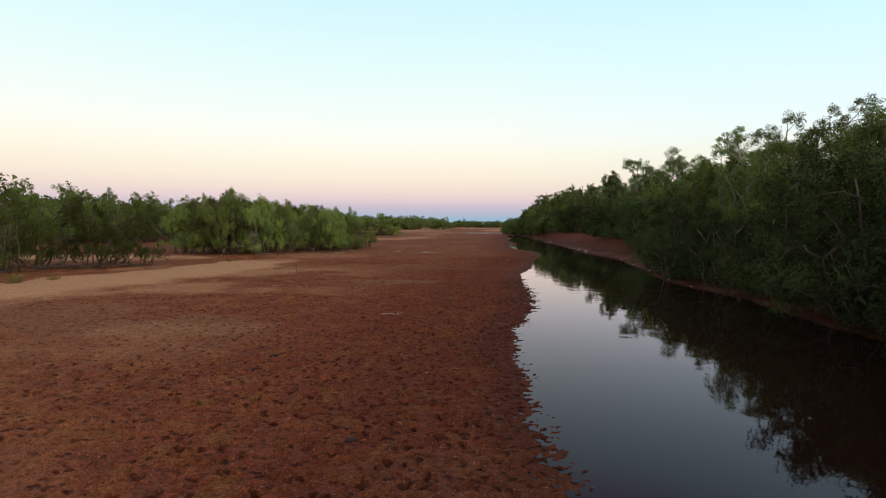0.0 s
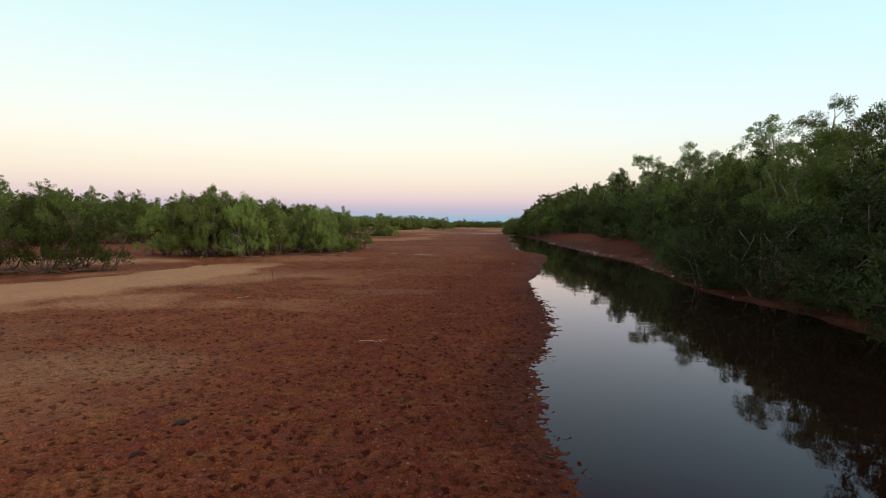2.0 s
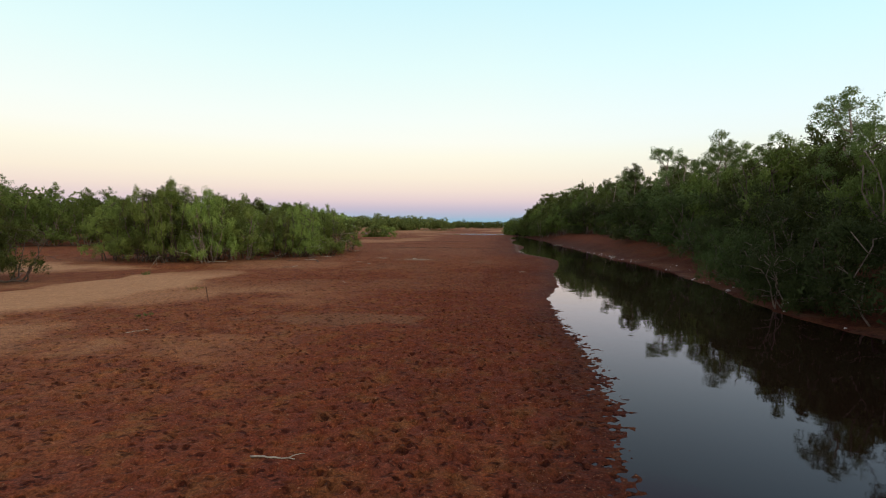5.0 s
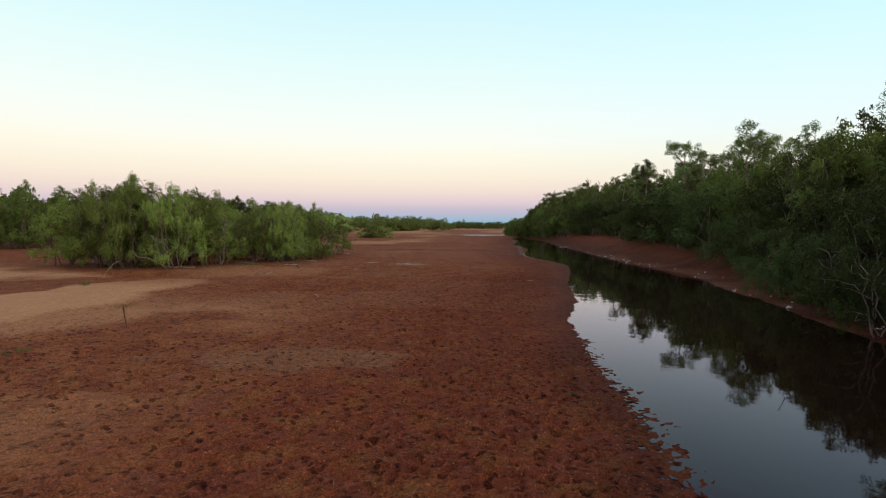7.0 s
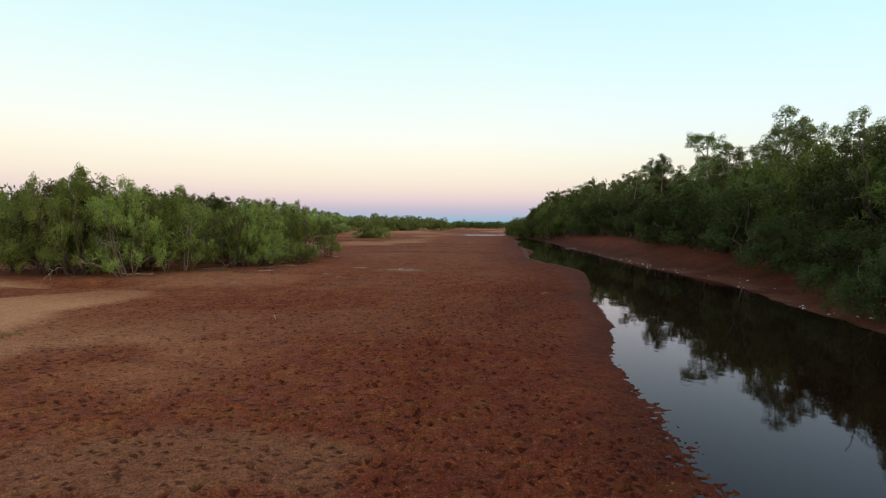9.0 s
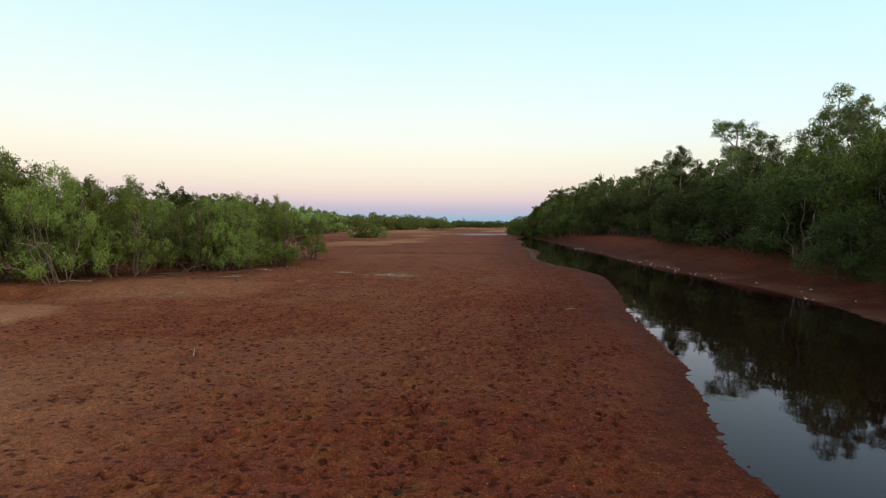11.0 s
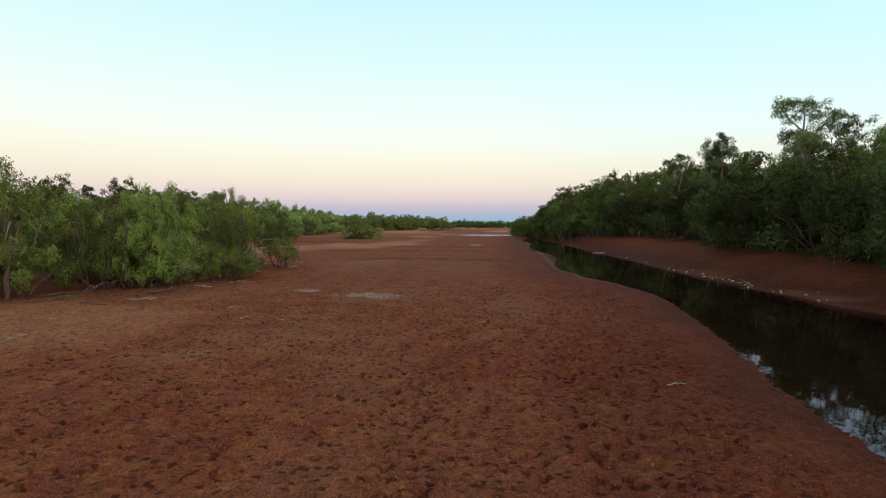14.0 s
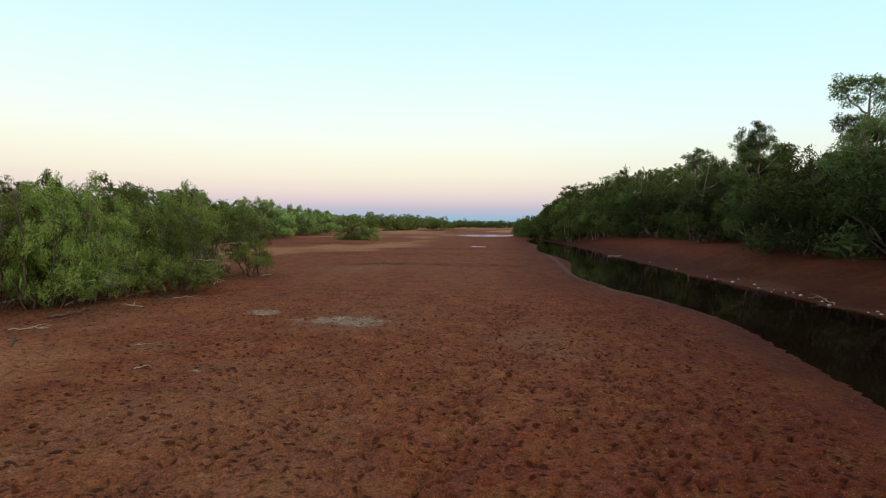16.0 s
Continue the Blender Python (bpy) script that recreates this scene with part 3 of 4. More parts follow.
def build_tree(kind, seed, lod, leaf_mat=None, bare=False, bark=None):
    """One tree, foot at the origin. kind: paperbark (many leaning stems), gum (one trunk, high crown), shrub (foliage to the ground)."""
    rng = np.random.default_rng(seed)
    per, ll, lw, dense, sides, knot = LOD[lod]
    tree = new({"paperbark": "paperbark_tree", "gum": "gum_tree", "shrub": "river_shrub"}[kind])
    h = {"gum": 10.1, "paperbark": 6.45, "shrub": 4.5}[kind]
    stems, lobes = gum_form(rng) if kind == "gum" else paperbark_form(rng, bare, bark is not None, lod == "far") if kind == "paperbark" else shrub_form(rng)
    close = lod in ("close", "near")
    heart = np.mean([c for c, r in lobes], axis=0)
    limbs, leaf, ways, length = [], [], [], []
    nodes = np.concatenate([p[len(p) // 3:] for p, _ in stems])
    for c, r in lobes:
        fit = np.linalg.norm(nodes - c, axis=1) + 1.2 * np.maximum(nodes[:, 2] - c[2] + 0.3, 0)
        a = nodes[np.argmin(fit)]
        limbs.append((bent(rng, a, c, 0.12 * np.linalg.norm(c - a), 5 if close else 3, 0.1), taper(0.032, 0.012, 5 if close else 3)))
        n = max(4, int((1.3 if kind == "gum" else 1.0) * dense * 4 * r * r * rng.uniform(0.75, 1.15)))
        v = rng.normal(size=(n, 3))
        v[:, 2] = np.where(rng.uniform(size=n) < 0.45, np.abs(v[:, 2]), v[:, 2])
        v /= np.linalg.norm(v, axis=1, keepdims=True)
        q = c + v * (r * rng.uniform(0.55, 1.08, n))[:, None] * np.array([1.0, 1.0, 0.95])
        q[:, 2] = np.maximum(q[:, 2], 0.22)
        for k in range(0, n, 6 if close else 99):
            limbs.append((bent(rng, c, q[k], 0.05, 3, 0.05), taper(0.016, 0.005, 3)))
        m = rng.integers(int(per * 0.6), int(per * 1.4) + 1, n)
        who = np.repeat(np.arange(n), m)
        ball = rng.normal(size=(len(who), 3))
        ball *= (rng.uniform(0, 1, len(who)) ** 0.42 / np.linalg.norm(ball, axis=1))[:, None]
        hang = np.array([1, 1, 0.9]) if kind == "gum" else np.array([0.88, 0.88, 1.3])
        spot = q[who] + ball * (knot * rng.uniform(0.75, 1.2, n)[who])[:, None] * hang
        # broad shaded foliage in the heart of the clump
        few = max(4, int(26 * r * r))
        core = rng.normal(size=(few, 3))
        core *= (0.62 * r * rng.uniform(0.2, 1, few) ** 0.4 / np.linalg.norm(core, axis=1))[:, None]
        leaf += [spot, c + core]
        length += [np.full(len(spot), ll), np.full(few, min(max(2.1 * ll, 0.34), 0.6 * r))]
        w = (spot - c) / r + 0.40 * ball + 0.35 * (spot - heart) / (0.3 * h) + np.array([0, 0, 0.25])
        ways += [w / (np.linalg.norm(w, axis=1, keepdims=True) + 1e-9), core / (np.linalg.norm(core, axis=1, keepdims=True) + 1e-9)]
    leaf, ways, length = np.concatenate(leaf), np.concatenate(ways), np.concatenate(length)
    up = leaf[:, 2] > 0.12
    leaf, ways, length = leaf[up], ways[up], length[up]
    bark = bark or (BARK_PALE if kind == "gum" else (BARK_GREY if seed % 3 == 0 and not bare else BARK_BROWN))
    if lod == "far":
        part("trunk", tubes_mesh("trunk", stems, sides), bark, tree)
    else:
        for k, st in enumerate(stems):
            part("trunk" if k == 0 and kind == "gum" else ("limb" if kind == "gum" else "stem"), tubes_mesh("stem", [st], sides), bark, tree)
        tagged(part("branchwork", tubes_mesh("branchwork", limbs, 3), bark, tree), kind="stuff")
        if kind != "gum" and close:
            for k in range(0 if kind == "shrub" else (1 if leaf_mat and not bare else 4)):
                dead_branch(rng, nodes, DEADWOOD if kind == "paperbark" and not leaf_mat else BARK_GREY, tree)
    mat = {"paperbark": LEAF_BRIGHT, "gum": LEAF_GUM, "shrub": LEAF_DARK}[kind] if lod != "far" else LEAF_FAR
    mat = leaf_mat or mat
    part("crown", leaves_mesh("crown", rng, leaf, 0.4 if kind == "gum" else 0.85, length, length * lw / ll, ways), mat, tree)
    tree["nominal"] = h
    return tree


TREE_TEXT = {
    "paperbark": ("bushy green paperbark tree with several leaning pale stems", "tree"),
    "gum": ("tall river gum with pale trunk and open drooping crown", "tree"),
    "shrub": ("dense dark green riverside shrub hanging down to the mud bank", "shrub"),
}
bank_kinds = {}
BANK = "trees on the wooded bank"
ISLAND = "trees of the sandbar thicket"
EDGE = "trees at the sand's edge"


def plant(kind, lod, x, y, h, group, variants=5, label="", wide=1.0, sink=0.05, pale=False):
    """Stand a tree of height h on the ground."""
    dark = None
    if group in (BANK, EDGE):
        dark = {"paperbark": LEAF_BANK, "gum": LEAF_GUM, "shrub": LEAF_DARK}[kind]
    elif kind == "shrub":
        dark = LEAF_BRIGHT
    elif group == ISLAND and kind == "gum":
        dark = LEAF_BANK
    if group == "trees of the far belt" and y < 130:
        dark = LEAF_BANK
    # near bank: darker leaf copies carry the shade under the trees
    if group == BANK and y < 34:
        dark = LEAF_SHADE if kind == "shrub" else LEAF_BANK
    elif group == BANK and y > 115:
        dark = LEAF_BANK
    bare = group == EDGE or pale
    bark = BARK_PALE if pale and group == BANK else BARK_BROWN if pale or group == ISLAND and kind == "gum" else None
    key = (kind, lod, bare, pale, dark.name if dark else "")
    made = bank_kinds.setdefault(key, [])
    z = float(ground_z(np.array([x]), np.array([y]))[0]) - sink
    spin = random.uniform(0, 360)
    if len(made) < variants:
        ob = build_tree(kind, 17 * len(made) + 5 + 101 * len(bank_kinds), lod, dark, bare, bark)
        made.append(ob)
        s = h / ob["nominal"]
        ob.matrix_basis = pose(x, y, z, 0, 0, spin) @ Matrix.Diagonal((s * wide, s * wide, s, 1))
    else:
        first = random.choice(made)
        s = h / first["nominal"]
        old = first.scale
        ob = copy_thing(first, pose(x, y, z, random.uniform(-3, 3), random.uniform(-3, 3), spin) @ Matrix.Diagonal((s * wide / old[0], s * wide / old[1], s / old[2], 1)))
    text, cat = TREE_TEXT[kind]
    tagged(ob, label or text, cat, group)
    TREE_FEET.append((x, y, 0.36 * h if kind != "gum" else 1.6))
    return ob


random.seed(4)
# the thicket on the sand island
for x, y, h in [(-30, 52, 5.3), (-27.2, 51.8, 6.1), (-24.4, 51.6, 6.6), (-21.6, 53.2, 5.9), (-19.4, 53.6, 5.8), (-17.4, 56.6, 4.8), (-15.6, 57.8, 4.6),
                (-15.6, 61.0, 4.6), (-14.2, 62.6, 4.7), (-15.8, 66.8, 5.0), (-17.8, 64, 5.0)]:
    plant("paperbark", "near", x, y, (1.07 if y < 54 else 1.0) * h, ISLAND, 6, wide=1.15)
for x, y, h in [(-14.8, 64.7, 5.6), (-15.4, 58.9, 5.4), (-15.9, 57.0, 5.35), (-21.5, 53.5, 5.9), (-20.3, 50.0, 6.4), (-24.2, 50.4, 7.1), (-26.6, 50.6, 6.7)]:
    plant("paperbark", "near", x, y, 1.04 * h, ISLAND, 6, "slender paperbark crown standing up from the sandbar thicket", wide=0.8)
for x, y, h in [(-13.7, 70.2, 3.9), (-12.9, 68.6, 2.8)]:
    plant("paperbark", "near", x, y, h, ISLAND, 2, "small paperbark with bare leaning stems at the end of the thicket", wide=1.25, pale=True)
for x, y, h in [(-18, 59.5, 5.1), (-28.4, 59, 6.3), (-17.5, 69, 5.6), (-24.5, 68, 5.8), (-32, 57, 5.8), (-27, 64, 6.2), (-18.6, 72.6, 5.4), (-20.6, 59.5, 5.1), (-22.8, 62, 5.3),
                (-25.2, 57, 6.2), (-21, 73, 5.8), (-21, 66, 5.5)]:
    plant("paperbark", "middle", x, y, h, ISLAND, 4, wide=1.15)
for x, y, h in [(-23.2, 66, 6.3), (-21.5, 70, 6.2), (-23.0, 80, 6.4), (-27.2, 66, 6.6), (-30.0, 92, 6.9), (-29.8, 105, 6.2), (-25.6, 53.4, 7.0)]:
    plant("gum", "middle", x, y, h, ISLAND, 4, "slender gum crown rising above the sandbar thicket", wide=1.0)
for x, y, h in [(-23.9, 35.4, 4.4), (-26.4, 33.2, 5.5), (-28.8, 30.8, 5.6), (-30.4, 34, 5.8)]:
    plant("paperbark", "near", x, y, h, EDGE, 4, "dark green paperbark tree on a tangle of leaning bare stems")
for x, y, h in [(-27.4, 37, 5.2), (-33, 31.5, 5.8), (-31.5, 27.5, 5.0), (-36, 35, 5.8), (-37, 29, 5.6), (-40, 33, 6.0), (-35, 24, 5.4), (-41, 26, 5.8), (-45, 30, 6.0)]:
    plant("paperbark", "middle", x, y, h, EDGE, 4, "dark green paperbark tree on a tangle of leaning bare stems")

# the wooded bank across the water
FRONT_Y = [-20, 10, 15, 23, 35, 43, 54, 65, 74, 85, 100, 130, 170, 190]
FRONT_D = [0.1, 0.1, 0.3, 1.6, 2.2, 2.9, 2.8, 5.8, 5.4, 7.5, 6.0, 1.8, 0.8, 0.8]
y = -14.0
while y < 182:
    lod = "close" if 4 < y < 26 else "near" if 4 < y < 50 else ("middle" if y < 120 else "far")
    front = float(right_shore(np.array([y]))[0]) + float(np.interp(y, FRONT_Y, FRONT_D))
    if y > 50 and random.random() < 0.25:
        plant("paperbark", lod, front + random.uniform(0.4, 1.8), y, random.uniform(5.0, 6.4), BANK, 5, "green paperbark with bare pale trunks on the red bank", pale=True)
    else:
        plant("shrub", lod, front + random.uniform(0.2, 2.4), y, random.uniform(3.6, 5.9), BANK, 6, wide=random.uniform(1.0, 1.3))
    lift = 1.0 + 0.25 * float(smooth(75, 105, y))
    plant("paperbark", "middle" if lod == "near" and y > 38 else ("near" if lod == "close" else lod), front + random.uniform(3.2, 5.0), y + random.uniform(-1, 1), lift * random.uniform(6.6, 8.3), BANK, 6,
          "dark green paperbark tree crowded on the muddy river bank")
    plant("gum" if random.random() < 0.55 else "paperbark", "middle" if lod == "near" and y > 46 else ("near" if lod == "close" else lod), front + random.uniform(7, 9.5), y + random.uniform(-1, 1),
          lift * random.uniform(7.4, 9.2), BANK, 5, "leafy river gum standing among others on the bank")
    if random.random() < 0.55:
        plant("gum", "near" if 12 < y < 58 else "middle" if y < 90 else "far", front + random.uniform(11, 17), y + random.uniform(-2, 2), lift * random.uniform(7.4, 9.0), BANK, 5)
    # filler shrubs, added behind the front rows to block sky beneath the crowns
    for k in range(2 if y < 50 else 1):
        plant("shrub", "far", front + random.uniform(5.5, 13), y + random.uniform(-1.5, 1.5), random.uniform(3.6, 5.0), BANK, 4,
              "filler shrub added to block sky gaps beneath the bank trees", wide=1.2)
    if y < 46:
        reach = 0.9 * float(smooth(20, 25, y) * smooth(40, 32, y))
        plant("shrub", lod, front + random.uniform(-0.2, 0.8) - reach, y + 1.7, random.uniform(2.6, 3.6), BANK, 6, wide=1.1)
    y += random.uniform(2.9, 4.1) if y < 90 else random.uniform(3.8, 5.2)
for x, y, h in [(25.0, 58.9, 10.8), (25.0, 71, 11.1), (25.9, 84, 10.7), (27.0, 85.5, 9.8), (24.9, 82.2, 9.6), (25.6, 70.2, 9.8), (24.7, 57.5, 9.4), (33, 110, 12.4), (28.2, 130, 11.4), (25.3, 111, 9.8), (29.7, 58, 10.0), (20.4, 32.5, 8.9),
                (20.6, 37, 9.1), (17.8, 22, 7.8), (27, 74, 9.2), (24, 91, 9.0), (31, 66, 10.2)]:
    plant("gum", "near" if y < 86 else "middle", x, y, h, "tall gums above the bank", 5, wide=1.08)

for i in range(34):
    plant("shrub", "far", random.uniform(17.8, 31), random.uniform(160, 196), random.uniform(4.0, 6.0), BANK, 4, "green shrub closing off the far end of the water", wide=1.3)
# unseen trees behind the camera, added to even out the light
for i in range(22):
    plant("gum" if i % 2 else "paperbark", "far", random.uniform(11.5, 24), -16 - 2.4 * i, random.uniform(6.5, 8.5), BANK, 5, "unseen leafy tree added downstream to shade the bank")

# more unseen trees, added to keep the glow off the near bank
for i in range(20):
    plant("gum" if i % 3 else "paperbark", "far", random.uniform(19, 34), -30 + 1.9 * i, random.uniform(8.0, 9.8), BANK, 5, "unseen leafy tree added downstream to shade the bank")

# belts of trees beyond the sand
LINE_Y = [40, 60, 75, 95, 120, 150, 195, 235]
LINE_X = [-66, -58, -51, -46, -42, -43, -48, -50]
y = 42.0
while y < 240:
    lx = float(np.interp(y, LINE_Y, LINE_X))
    lod = "middle" if y < 100 else "far"
    tall = 1.18 + 0.06 * float(smooth(90, 120, y))
    plant("paperbark", lod, lx + random.uniform(-1.5, 1.5), y, tall * random.uniform(5.2, 6.8), "trees of the far belt", 5, wide=1.25)
    plant("gum", lod if lod == "far" else "middle", lx - random.uniform(4, 9), y + random.uniform(-2, 2), tall * random.uniform(6.6, 8.0), "trees of the far belt", 5)
    plant("paperbark", "far", lx - random.uniform(10, 16), y + random.uniform(-2, 2), random.uniform(6.6, 8.0), "trees of the far belt", 5, wide=1.4)
    y += random.uniform(3.0, 4.6) if y < 120 else random.uniform(4.5, 7)
for x, y, h in [(-25.2, 140, 2.6), (-23.6, 141, 3.3), (-21.8, 140, 3.7), (-20.4, 141.5, 3.4), (-18.6, 139.5, 2.7), (-22.6, 138.6, 2.4)]:
    plant("shrub", "middle", x, y, h, "low shrubs on the river bed", 4, "low rounded green shrub on the red river bed", wide=1.35, sink=0.35)


def far_woods(name, spots, label):
    """Many far trees in one mesh."""
    rng = np.random.default_rng(8)
    pts, ways = [], []
    for x, y, h in spots:
        n = 260
        v = rng.normal(size=(n, 3))
        v /= np.linalg.norm(v, axis=1, keepdims=True)
        lump = rng.normal(size=(5, 3)) * np.array([h * 0.28, h * 0.28, h * 0.18]) + np.array([0, 0, h * 0.55])
        pts.append(np.array([x, y, float(ground_z(np.array([x]), np.array([y]))[0])]) + np.maximum(lump[rng.integers(0, 5, n)] + v * h * 0.24, (-99, -99, 0.1)))
        ways.append(v)
    me = leaves_mesh(name, rng, np.concatenate(pts), 0.2, 1.1, 0.75, np.concatenate(ways))
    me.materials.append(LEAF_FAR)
    tagged(new(name, me), label, "woodland", kind="stuff")


spots = []
for i in range(60):
    u = random.random()
    spots.append((-44 + 38 * u + random.uniform(-4, 4) - 4, 265 + 140 * u + random.uniform(-6, 14), random.uniform(6.0, 8.6)))
for i in range(110):
    spots.append((random.uniform(-170, -52), random.uniform(240, 420), random.uniform(6.5, 9.0)))
for i in range(70):
    spots.append((random.uniform(-150, -74), random.uniform(50, 210), random.uniform(8.0, 10.5)))
far_woods("far_island_woodland", spots, "low green woodland far along the river bed")
spots = [(random.uniform(-60, 110), random.uniform(540, 600), random.uniform(6.0, 8.0)) for i in range(150)]
spots += [(random.choice((-1, 1)) * random.uniform(60, 420), random.uniform(560, 640), random.uniform(6.0, 8.0)) for i in range(110)]
far_woods("horizon_woodland", spots, "thin dark line of trees on the horizon")

# ---- the ground: one sheet to the horizon ----
xs = spread([(-2500, 300), (-300, 25), (-80, 3), (-32, 0.5), (-21, 0.20), (-15, 0.11), (-9, 0.075), (-4, 0.054), (4.2, 0.052), (6.4, 0.07), (9.5, 0.14), (11, 0.3), (17, 0.35), (26, 0.8), (80, 6), (300, 30), (2500, 300)])
ys = spread([(-400, 60), (-40, 6), (4, 0.6), (5.2, 0.057), (46, 0.060), (53, 0.12), (60, 0.16), (80, 0.35), (230, 2.5), (700, 20), (3000, 300)])
feet = np.array(TREE_FEET)


def slick_mud(x, y):
    """The smooth sodden margin without footprints."""
    return smooth(2.0, 0.6, left_shore(y) - x + 1.2 * (fractal(x * 0.5, y * 0.5, 151) - 0.5)) * smooth(26, 33, y)


def ground_surface(x, y):
    z = ground_base(x, y)
    close = smooth(-38, -24, x) * smooth(22, 16, x) * smooth(-2, 3, y) * smooth(88, 66, y)
    mud = 1 - 0.85 * sand_mask(x, y)
    patch = smooth(0.32, 0.62, fractal(x * 0.25, y * 0.25, 61))
    dl = left_shore(y) - x
    shore = smooth(9, 2, dl) * smooth(-2.5, 0, dl)
    calm = (1 - 0.45 * smooth(1.2, 0.3, dl)) * smooth(-1.6, -0.5, dl)
    fine = smooth(-16, -6, x)
    fade = 1 - 0.8 * smooth(58, 66, y + 4 * (patch - 0.5))
    soft_mud = smooth(9, 4.5, dl) * smooth(30, 22, y) + 0.5 * smooth(5, 2, dl) * smooth(44, 30, y)
    ways = track_mask(x, y, 0.55)
    small = hoof_prints(x, y, 0.20, 3, 0.085, 0.085)
    large = hoof_prints(x, y, 0.27, 43, 0.110, 0.095, 0.92)
    soft_mud = np.clip(soft_mud, 0, 1)
    slick = slick_mud(x, y)
    calm = calm * (1 - 0.85 * slick)
    beat = 0.72 + 0.28 * np.maximum(patch, shore)
    z = z + calm * close * mud * fine * fade * (soft_mud * small + (1 - soft_mud) * large) * np.maximum(beat, ways)
    z = z + close * mud * ways * (1 - soft_mud) * fade * (0.7 * small - 0.03)
    z = z + calm * close * mud * (1 - fine) * (0.45 + 0.55 * patch) * hoof_prints(x, y, 0.50, 23, 0.16, 0.15, 0.8) * smooth(-21, -16, x)
    z = z + calm * close * mud * (0.07 * (fractal(x * 1.1, y * 1.1, 71, 3) - 0.5) + 0.035 * (fractal(x * 5.0, y * 5.0, 75, 2) - 0.5))
    z = z + smooth(1.2, 0.2, dl) * smooth(-1.3, -0.3, dl) * close * (0.04 - 0.02 * slick) * (fractal(x * 6.0, y * 9.0, 79, 2) - 0.5)
    # low worn steps where the flood ran off, further up the bed
    for at, slope, tall, x0, x1 in ((91.0, -0.02, 0.16, -15, 3), (104.0, 0.06, 0.14, -12, 8), (122.0, 0.03, 0.2, -30, -6), (78.0, -0.10, 0.10, -9, 4)):
        v = y - at - slope * x - 2.0 * (fractal(x * 0.2, y * 0.05, at) - 0.5)
        z = z + tall * smooth(-0.15, 0.45, v) * smooth(9, 1, v) * smooth(x0 - 3, x0 + 2, x) * smooth(x1 + 3, x1 - 2, x)
    return z


ground, gx, gy = sheet("ground", xs, ys, ground_surface, MUD)
tagged(ground, "trampled red-brown river mud with pale sand patches", "ground", kind="structure")
gz = np.empty(len(gx) * 3)
ground.data.vertices.foreach_get("co", gz)
gz = gz[2::3]
sand = sand_mask(gx, gy)
set_attribute(ground.data, "sand", sand)
grey = 0.7 * smooth(0.58, 0.70, fractal(gx * 0.12, gy * 0.17, 81, 4)) * (1 - sand) * smooth(2, 0, np.abs(gx + 9) / 9)
for px, py, rx, ry in [(-4.2, 55.3, 2.3, 1.6), (-7.4, 56.6, 0.9, 0.8), (1.9, 53.2, 1.5, 2.0), (-9.2, 14.3, 3.0, 1.8), (-3.9, 26.7, 3.0, 1.1), (-6.6, 45.2, 1.0, 0.8), (-8.4, 51.7, 1.0, 0.6), (-12.6, 46.4, 1.6, 0.9)]:
    grey = np.maximum(grey, smooth(1.15, 0.6, np.hypot((gx - px) / rx, (gy - py) / ry) + 1.2 * (fractal(gx * 1.1, gy * 1.1, 83) - 0.5)))
shelf = smooth(-0.5, 0.1, gx - right_shore(gy)) * smooth(2.4, 1.3, gx - right_shore(gy) + 1.4 * (fractal(gx * 0.7, gy * 0.4, 127) - 0.5)) * smooth(15, 21, gy) * smooth(80, 66, gy) * smooth(0.36, 0.56, fractal(gx * 0.5, gy * 0.35, 133))
grey = np.maximum(grey, 0.8 * shelf)
set_attribute(ground.data, "grey", grey)
set_attribute(ground.data, "slick", slick_mud(gx, gy))
set_attribute(ground.data, "dry", smooth(2.5, 12, left_shore(gy) - gx + 4 * smooth(44, 50, gy) + 6 * (fractal(gx * 0.18, gy * 0.18, 111, 4) - 0.5)) * np.maximum(0.5 + 0.4 * smooth(40, 33, gy) + 0.5 * smooth(40, 46, gy), smooth(-8, -12, gx)))
litter = np.zeros_like(gx)
near = (gx > -80) & (gx < 60) & (gy > -30) & (gy < 200)
lx, ly = gx[near], gy[near]
acc = np.zeros_like(lx)
for fx, fy, fr in feet:
    m = (np.abs(lx - fx) < fr * 1.3) & (np.abs(ly - fy) < fr * 1.3)
    acc[m] = np.maximum(acc[m], smooth(1.2, 0.5, np.hypot(lx[m] - fx, ly[m] - fy) / fr))
for fx, fy, rx, ry in ((-14.2, 55.0, 3.0, 3.6), (-13.2, 61.0, 2.0, 4.0), (-13.4, 68.5, 2.0, 2.6)):
    acc = np.maximum(acc, 0.85 * smooth(1.15, 0.5, np.hypot((lx - fx) / rx, (ly - fy) / ry) + 0.6 * (fractal(lx * 0.8, ly * 0.8, 143) - 0.5)))
litter[near] = acc * smooth(0.2, 0.6, 0.3 + 0.7 * fractal(lx * 1.3, ly * 1.3, 87))
# bank litter; shade under the trees is put into this mask too
bank = smooth(0.3, 1.8 + 1.2 * smooth(30, 45, gy), gx - right_shore(gy)) * smooth(130, 50, gy) * smooth(-30, -20, gy) * (0.35 + 0.65 * smooth(0.35, 0.6, fractal(gx * 0.7, gy * 0.7, 119)))
set_attribute(ground.data, "litter", np.maximum(litter * smooth(-0.1, 0.15, gz) * np.where(gx > 8, 0.6, 1.0), 0.4 * bank * smooth(60, 50, gx)))
shore_l = left_shore(gy) - gx
line = np.exp(-((shore_l - 0.25) / 0.25) ** 2) * smooth(55, 68, gy) * smooth(160, 110, gy)
shore_r = gx - right_shore(gy)
